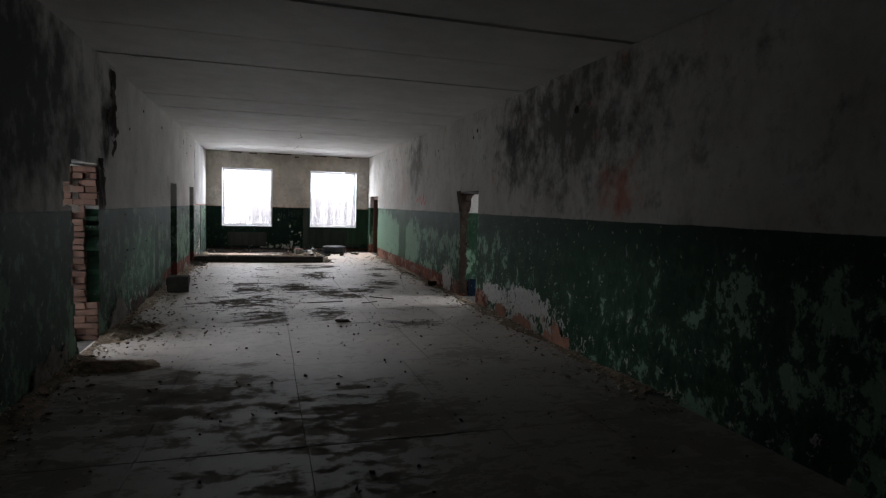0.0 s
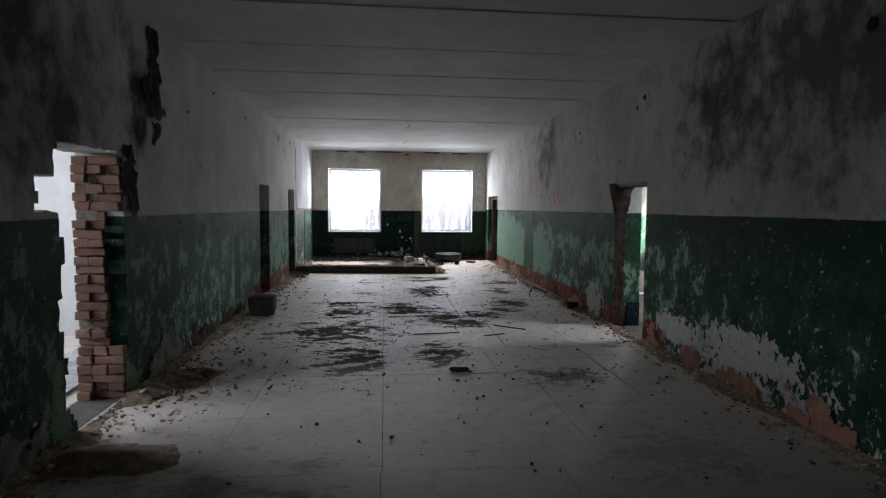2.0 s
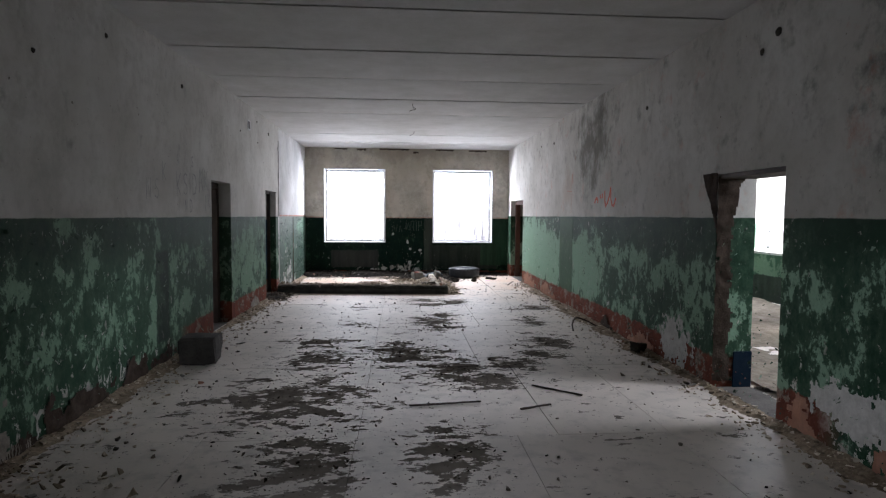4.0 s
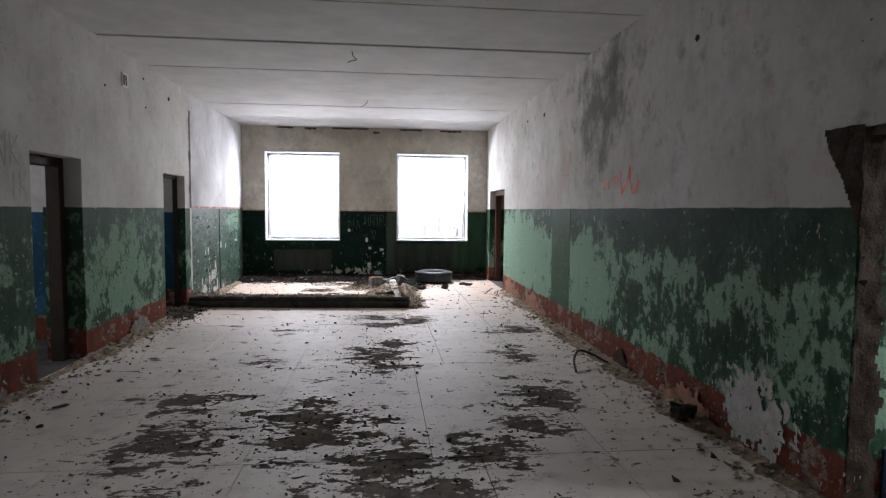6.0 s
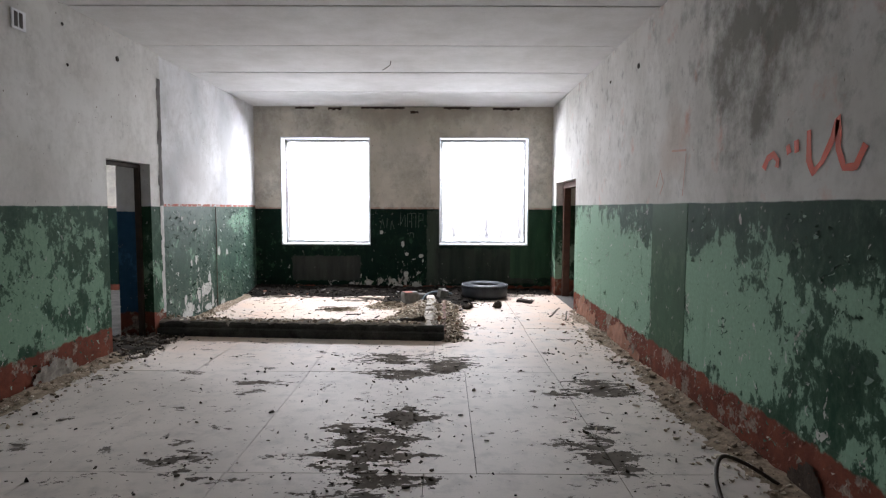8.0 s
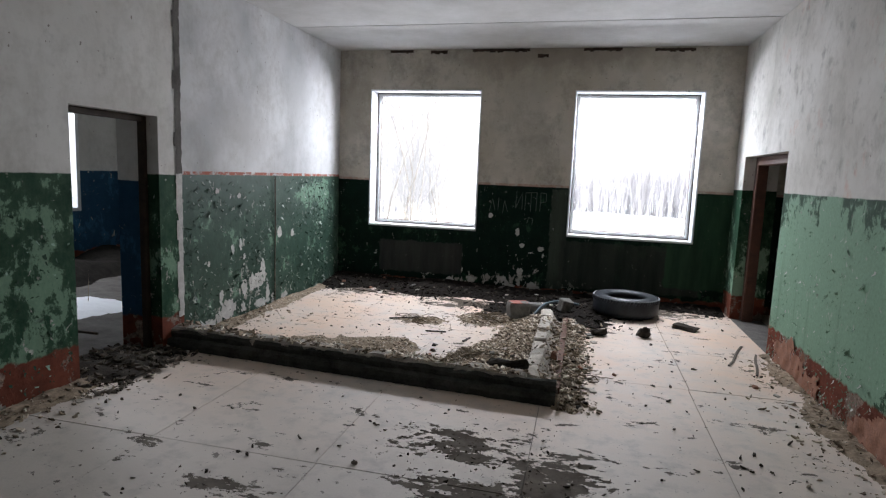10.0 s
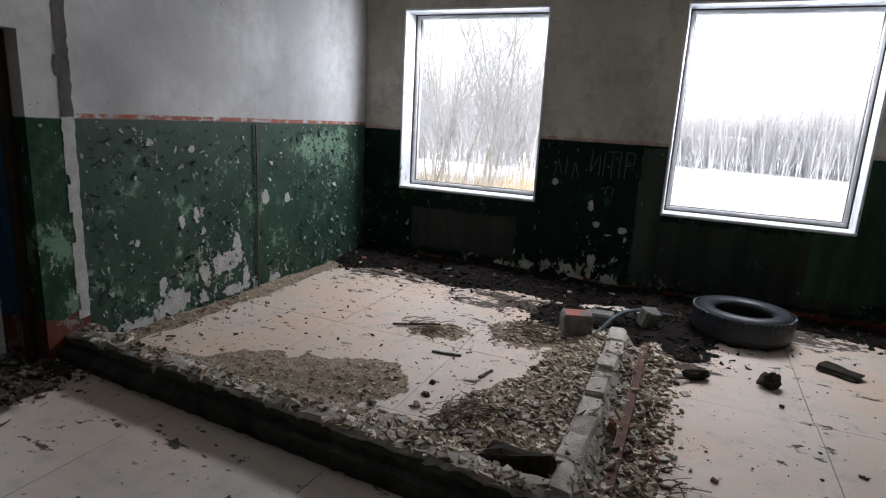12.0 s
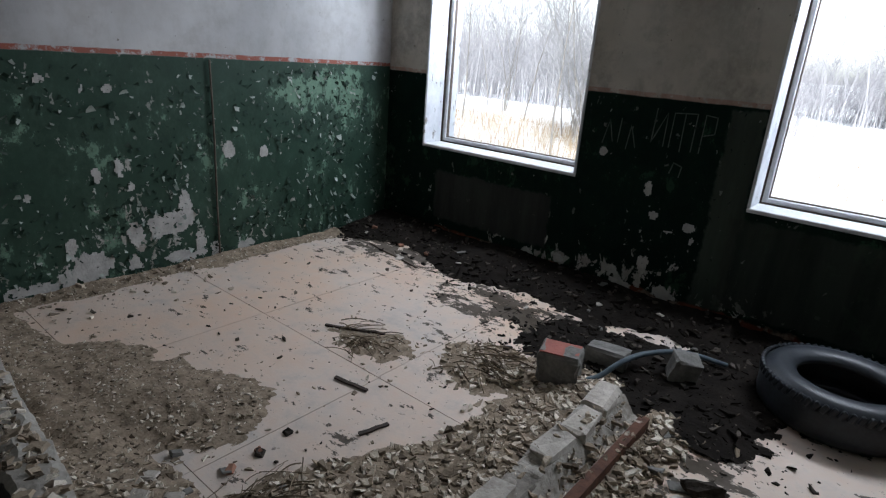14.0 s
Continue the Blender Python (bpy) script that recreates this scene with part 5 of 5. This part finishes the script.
# larger loose fragments, one by one
frag = [mesh_of("plaster_fragment", brick_mesh(a, b, c, 90 + k, 0.008), m) for k, (a, b, c, m) in enumerate(((0.11, 0.07, 0.018, M_BRICK_PALE), (0.08, 0.06, 0.03, M_STONE), (0.14, 0.08, 0.02, M_STONE), (0.07, 0.05, 0.035, M_BRICK), (0.09, 0.09, 0.015, M_BRICK_PALE), (0.06, 0.05, 0.03, M_CLOD)))]
for n in range(110):
    zone = n % 4
    if zone == 0:
        x, y = r.uniform(0.1, 1.2), 17.3 + abs(r.gauss(0, 0.3))
        z = max(0, H_IN(x, y))
    elif zone == 1:
        x, y = 1.62 + abs(r.gauss(0, 0.14)), r.uniform(16.9, 19.5)
        z = max(0, H_OUT(x, y))
    elif zone == 2:
        x, y = r.uniform(-1.8, 3.3), r.uniform(20.1, 20.8)
        z = max(0, H_N(x, y))
    else:
        x, y = (r.uniform(-1.85, -1.2), r.uniform(7.3, 16)) if r.random() < 0.6 else (r.uniform(3.0, 3.42), r.uniform(6, 18))
        z = max(0, (H_W if x < 0 else H_E)(x, y))
    kind_n = r.choice((0, 0, 1, 1, 2, 4, 4, 4, 5, 5, 3))
    ob = tagged(new("plaster_fragment", frag[kind_n]), ("flat pale piece of fallen plaster", "grey lump of broken masonry", "flat grey piece of broken render", "small broken piece of red brick", "thin pale flake of fallen plaster", "small dark lump of rubbish")[kind_n] + " lying on the floor", "fragment", "fallen fragments")
    ob.matrix_basis = pose(x, y, z + 0.007, r.uniform(-18, 18), r.uniform(-18, 18), r.uniform(0, 360)) @ Matrix.Diagonal((*[r.uniform(0.35, 0.8)] * 3, 1))

# snow blown into the west room, with rubble and a dead branch
def snow_in(x, y):
    return 0.05 - 0.07 * (((x + 3.9) / 0.75) ** 2 + ((y - 17.95) / 0.6) ** 2) + 0.02 * noise.noise((x * 2, y * 2, 3))


heap("snow_patch", -5.2, -2.6, 16.4, 18.9, snow_in, "snow blown onto the floor of the side room", M_SNOW, 0.05)
heap("soil_drift", -5.68, -2.4, 15.1, 20.8, lambda x, y: 0.26 - 0.30 * (x + 5.65) + 0.22 * noise.noise((x * 1.6, y * 1.6, 4)) if y > 16.2 else 0.03 - 0.02 * abs(x + 3.6) + 0.03 * noise.noise((x * 3, y * 3, 1)), "dark rubble heap under the side room window", plain("side_room_soil", (0.03, 0.027, 0.024), (0.013, 0.012, 0.011), 9, 0.95, bump=0.8), 0.07)
heap("soil_drift", 3.95, 7.5, 8.0, 17.3, lambda x, y: 0.03 + 0.06 * noise.noise((x * 1.3, y * 1.3, 8)), "leaf litter and rubble on the side room floor", plain("pale_litter", (0.26, 0.23, 0.19), (0.12, 0.10, 0.08), 8, 0.95, bump=0.6), 0.08)
heap("soil_drift", -5.6, -2.4, 5.2, 9.8, lambda x, y: 0.03 + 0.07 * noise.noise((x * 1.3, y * 1.3, 2)), "rubble dusted with snow in the side room", plain("snowy_rubble", (0.6, 0.6, 0.6), (0.22, 0.21, 0.2), 7, 0.95, bump=0.6), 0.08)
tube([(-2.7, 17.1, 0.05), (-3.1, 16.95, 0.12), (-3.5, 17.0, 0.22), (-3.9, 16.9, 0.5), (-4.1, 16.9, 0.75)], 0.014, M_WOOD_GREY, "branch", "bare dead branch lying in the side room", "branch", 5)


# curled flakes of paint still clinging to the walls
def flakes(name, count, place, u_range, v_pick, colours, label, seed, grow=1.0):
    """Thin curled paint flakes, each hinged on the wall by one edge."""
    rr = random.Random(seed)
    verts, faces = [], []
    for _ in range(count):
        u, v = rr.uniform(*u_range), v_pick(rr)
        if noise.noise((u * 1.7, v * 1.7, seed)) + 0.35 * noise.noise((u * 6, v * 6, seed)) < rr.uniform(-0.45, 0.35):
            continue
        w, h = grow * (0.004 + 0.016 * rr.random() ** 3), grow * (0.007 + 0.026 * rr.random() ** 2)
        a, out = rr.gauss(0, 0.5) + (math.pi if rr.random() < 0.3 else 0), rr.uniform(0.25, 0.8)
        base = len(verts)
        for k in range(3):
            t = k / 2
            d = 0.002 + h * out * t * t
            for sgn in (-1, 1):
                x, y = sgn * w * (1 - 0.6 * t + rr.uniform(-0.3, 0.3)), -h * t
                verts.append(place(u + x * math.cos(a) - y * math.sin(a), max(0.02, v + x * math.sin(a) + y * math.cos(a)), d))
        for k in range(2):
            b = base + 2 * k
            faces.append((b, b + 1, b + 3, b + 2))
    s = Shade(name + "_paint", 0.75, spec=0.2)
    s.done(s.mix(s.ramp(s.island(), 0.72, 0.9), colours[0], colours[1]), s.noise(50, 3), 0.2)
    me = bpy.data.meshes.new(name)
    me.from_pydata(verts, [], faces)
    me.materials.append(s.m)
    tagged(new(name, me), label, "paint flakes", kind="stuff")


flakes("paint_flakes", 3000, lambda u, v, d: (XWF + d, u, v), (17.35, 20.8), lambda q: 1.52 * q.random() ** 1.2, ((0.022, 0.045, 0.032), (0.36, 0.40, 0.36)), "curled flakes of green paint on the wall", 4, 1.5)
flakes("paint_flakes", 2600, lambda u, v, d: (XE - d, u, v), (6.0, 14.8), lambda q: 1.55 * q.random(), ((0.02, 0.05, 0.03), (0.25, 0.36, 0.28)), "curled flakes of green paint on the wall", 5)
flakes("paint_flakes", 1800, lambda u, v, d: (XE - d, u, v), (15.7, 18.9), lambda q: 1.55 * q.random() ** 2, ((0.10, 0.17, 0.11), (0.45, 0.46, 0.42)), "curled flakes of pale green paint on the wall", 6)
flakes("paint_flakes", 2200, lambda u, v, d: (XW + d, u, v), (7.9, 13.0), lambda q: 1.5 * q.random(), ((0.02, 0.05, 0.03), (0.26, 0.34, 0.28)), "curled flakes of green paint on the wall", 7)
flakes("paint_flakes", 900, lambda u, v, d: (XW + d, u, v), (14.0, 16.1), lambda q: 1.5 * q.random(), ((0.02, 0.05, 0.03), (0.26, 0.38, 0.30)), "curled flakes of green paint on the wall", 8)
flakes("paint_flakes", 250, lambda u, v, d: (u, YN - d, v), (0.2, 1.4), lambda q: 1.5 * q.random() ** 1.5, ((0.008, 0.016, 0.012), (0.22, 0.24, 0.22)), "curled flakes of dark green paint on the wall", 9)
flakes("plaster_flakes", 900, lambda u, v, d: (XE - d, u, v), (9.0, 18.9), lambda q: 0.30 * q.random(), ((0.17, 0.06, 0.04), (0.34, 0.28, 0.23)), "curled red-brown paint along the wall foot", 10)

# dead weeds standing in the snow of the west room
bm = bmesh.new()
for _ in range(60):
    x, y, a, h = -4.4 + r.gauss(0, 0.4), 17.6 + r.gauss(0, 0.35), r.uniform(0, 6.28), r.uniform(0.15, 0.5)
    p, q, w = Vector((x, y, 0)), Vector((x + 0.3 * h * math.cos(a), y + 0.3 * h * math.sin(a), h)), 0.005
    vs = [bm.verts.new(c) for c in (p - Vector((w, 0, 0)), p + Vector((w, 0, 0)), p + Vector((0, w, 0)), q)]
    bm.faces.new((vs[0], vs[1], vs[3])), bm.faces.new((vs[1], vs[2], vs[3])), bm.faces.new((vs[2], vs[0], vs[3]))
tagged(part("dead_weeds", bm, M_STALK), "dead weeds standing in the side room", "weeds", kind="stuff")

# ---- outdoors ----
def ground_z(y):
    """The field falls away gently to the north and levels out before the wood."""
    t = max(0.0, min(1.0, (y - 24) / 90))
    return -0.62 - 4.0 * (t * t * (3 - 2 * t) * 0.5 + t * 0.5)


bm = bmesh.new()
gx = [-1800, -700, -300, -150, -80, -40, 0, 40, 80, 150, 300, 700, 1800]
gy = [-1800, -700, -300, -100, 0, 15] + [24 + 6 * k for k in range(17)] + [180, 300, 700, 1800]
rows_g = [[bm.verts.new((x, y, ground_z(y) + (0.12 * noise.noise((x * 0.05, y * 0.09, 1)) if 26 < y < 118 else 0))) for x in gx] for y in gy]
for a, b in zip(rows_g, rows_g[1:]):
    for k in range(len(gx) - 1):
        bm.faces.new([a[k], a[k + 1], b[k + 1], b[k]])
tagged(part("ground", bm, M_SNOW), "snow-covered field", "ground", kind="structure")
M_BARK = plain("grey_bark", (0.26, 0.25, 0.235), (0.14, 0.13, 0.12), 5, 0.9, bump=0.4)
M_TWIG = plain("grey_twigs", (0.30, 0.305, 0.32), (0.20, 0.20, 0.21), 5, 0.9, bump=0.0)
M_BIRCH = plain("pale_birch_bark", (0.55, 0.54, 0.52), (0.30, 0.29, 0.28), 3, 0.85, bump=0.1)
M_REED = plain("dry_reed", (0.36, 0.285, 0.195), (0.24, 0.19, 0.13), 3, 0.9, bump=0.0)
tr = random.Random(77)


def limb(bm, p, d, length, r0, r1, bends, sides):
    """One tapered crooked branch; returns points along it."""
    pts, last = [], None
    for k in range(bends + 1):
        t = k / bends
        rad = r0 + (r1 - r0) * t
        u = d.orthogonal().normalized()
        v = d.cross(u)
        ring = [bm.verts.new(p + rad * (math.cos(a) * u + math.sin(a) * v)) for a in [2 * math.pi * i / sides for i in range(sides)]]
        if last:
            for i in range(sides):
                bm.faces.new([last[i], ring[i], ring[(i + 1) % sides], last[(i + 1) % sides]])
        last = ring
        pts.append((p.copy(), d.copy(), rad))
        d = (d + Vector((tr.gauss(0, 0.10), tr.gauss(0, 0.10), tr.gauss(0.03, 0.06)))).normalized()
        p = p + d * length / bends
    return pts


def bare_tree(height, stems, lean, twigs, material, label, radius=0.05):
    """A leafless tree: trunk or several stems with limbs, and a crown of fine twigs."""
    top = thing("bare_tree", (0, 0, 0), label, "tree", "bare trees")
    trunk, crown = bmesh.new(), bmesh.new()
    for n in range(stems):
        a = tr.uniform(0, 6.28)
        d = Vector((lean * math.cos(a), lean * math.sin(a), 1)).normalized()
        h = height * tr.uniform(0.7, 1.0)
        pts = limb(trunk, Vector((0.12 * math.cos(a) * (stems > 1), 0.12 * math.sin(a) * (stems > 1), -0.1)), d, h, radius * tr.uniform(0.7, 1.1), 0.008, 9, 6)
        for p, q, rad in pts[2:]:
            for _ in range(twigs):
                b = tr.uniform(0, 6.28)
                side = (q * tr.uniform(0.7, 1.5) + Vector((math.cos(b), math.sin(b), 0.2))).normalized()
                sub = limb(crown, p + q * tr.uniform(0, h / 9), side, h * tr.uniform(0.12, 0.26), max(0.006, rad * 0.4), 0.003, 4, 3)
                for p2, q2, _r in sub[1:]:
                    for _k in range(2):
                        b = tr.uniform(0, 6.28)
                        limb(crown, p2, (q2 + 0.8 * Vector((math.cos(b), math.sin(b), 0.3))).normalized(), h * tr.uniform(0.04, 0.10), 0.004, 0.002, 2, 3)
    part("trunk", trunk, material, top)
    part("crown", crown, M_TWIG, top)
    return top


kinds = [bare_tree(7.0, 1, 0.06, 5, M_BARK, "leafless grey tree in the snow", 0.045), bare_tree(5.0, 5, 0.22, 3, M_BARK, "leafless many-stemmed shrub in the snow", 0.02), bare_tree(8.5, 1, 0.04, 5, M_BIRCH, "leafless pale birch in the snow", 0.045), bare_tree(4.0, 7, 0.3, 3, M_TWIG, "leafless bushy thicket in the snow", 0.014)]
spots = [(-16, 20.5, 2), (-22, 25, 0), (-19, 30, 1), (-26, 36, 2), (-14, 24, 3), (-24, 21, 0), (-30, 28, 2), (-18, 10, 1), (-16, 6, 3), (-22, 8, 0), (19, 10, 1), (24, 14, 0), (20, 6, 2)]
for n in range(18):
    y = tr.uniform(29, 60)
    spots.append((-0.6 - 0.19 * (y - 16.6) - abs(tr.gauss(0, 1)) * (1.0 + 0.18 * (y - 26)), y, n % 4))
for n in range(9):
    y = tr.uniform(29, 48)
    spots.append((-1.0 - 0.42 * (y - 16.6) + tr.gauss(0, 2.0), y, n % 4))
used = set()
for x, y, k in spots:
    at = pose(x, y, ground_z(y) - 0.02, 0, 0, tr.uniform(0, 360)) @ Matrix.Diagonal((*[tr.uniform(0.95, 1.35) if 28 < y < 61 else 1.0] * 3, 1))
    if k not in used:
        kinds[k].matrix_basis = at
        used.add(k)
    else:
        copy_thing(kinds[k], at)

# dry reeds and weeds before the thicket
bm = bmesh.new()
for _ in range(5200):
    y = tr.uniform(26, 42)
    x = -0.3 - 0.19 * (y - 16.6) - tr.random() ** 1.5 * 14 + tr.gauss(0, 0.4)
    h, a = tr.uniform(0.3, 0.9), tr.uniform(0, 6.28)
    dx, dy, w = h * 0.25 * math.cos(a), h * 0.25 * math.sin(a), 0.007
    p, q = Vector((x, y, ground_z(y) - 0.1)), Vector((x + dx, y + dy, ground_z(y) + h))
    side = Vector((w, 0, 0))
    vs = [bm.verts.new(c) for c in (p - side, p + side, p + Vector((0, w, 0)), q)]
    bm.faces.new((vs[0], vs[1], vs[3])), bm.faces.new((vs[1], vs[2], vs[3])), bm.faces.new((vs[2], vs[0], vs[3]))
for _ in range(2600):
    x, y = tr.uniform(0, 26), tr.uniform(26, 70)
    h, a = tr.uniform(0.1, 0.35), tr.uniform(0, 6.28)
    p, q, side = Vector((x, y, ground_z(y) - 0.1)), Vector((x + h * 0.4 * math.cos(a), y, ground_z(y) + h)), Vector((0.012, 0, 0))
    vs = [bm.verts.new(c) for c in (p - side, p + side, p + Vector((0, 0.012, 0)), q)]
    bm.faces.new((vs[0], vs[1], vs[3])), bm.faces.new((vs[1], vs[2], vs[3])), bm.faces.new((vs[2], vs[0], vs[3]))
tagged(part("dry_grass", bm, M_REED), "tall dry straw-coloured weeds in the snow", "grass", kind="stuff")


# Far wood: distance haze put into a paler, bluish stem colour
M_FAR = plain("hazed_far_stems", (0.40, 0.40, 0.43), (0.27, 0.27, 0.29), 0.3, 0.9, bump=0.0)


# the far wood: stems and twig tufts, too many to count
def far_wood(spans, count, label):
    stems, tufts = bmesh.new(), bmesh.new()
    for _ in range(count):
        (x0, y0), (x1, y1) = tr.choice(spans)
        t = tr.random()
        x, y = x0 + (x1 - x0) * t + tr.gauss(0, 4), y0 + (y1 - y0) * t + abs(tr.gauss(0, 14))
        h = (6 + 11 * tr.random() ** 0.8) * (0.75 + 0.35 * noise.noise((x * 0.03, y * 0.03, 0)))
        limb(stems, Vector((x, y, ground_z(y) - 0.2)), Vector((tr.gauss(0, 0.02), 0, 1)).normalized(), h, 0.075, 0.015, 3, 4)
        for _k in range(26):
            z = h * tr.uniform(0.15, 1.0)
            a = tr.uniform(0, 6.28)
            d = Vector((math.cos(a), math.sin(a), tr.uniform(0.5, 1.6))).normalized()
            limb(tufts, Vector((x, y, z + ground_z(y))), d, tr.uniform(1.0, 2.8) * (1.3 - z / h), 0.025, 0.010, 2, 3)
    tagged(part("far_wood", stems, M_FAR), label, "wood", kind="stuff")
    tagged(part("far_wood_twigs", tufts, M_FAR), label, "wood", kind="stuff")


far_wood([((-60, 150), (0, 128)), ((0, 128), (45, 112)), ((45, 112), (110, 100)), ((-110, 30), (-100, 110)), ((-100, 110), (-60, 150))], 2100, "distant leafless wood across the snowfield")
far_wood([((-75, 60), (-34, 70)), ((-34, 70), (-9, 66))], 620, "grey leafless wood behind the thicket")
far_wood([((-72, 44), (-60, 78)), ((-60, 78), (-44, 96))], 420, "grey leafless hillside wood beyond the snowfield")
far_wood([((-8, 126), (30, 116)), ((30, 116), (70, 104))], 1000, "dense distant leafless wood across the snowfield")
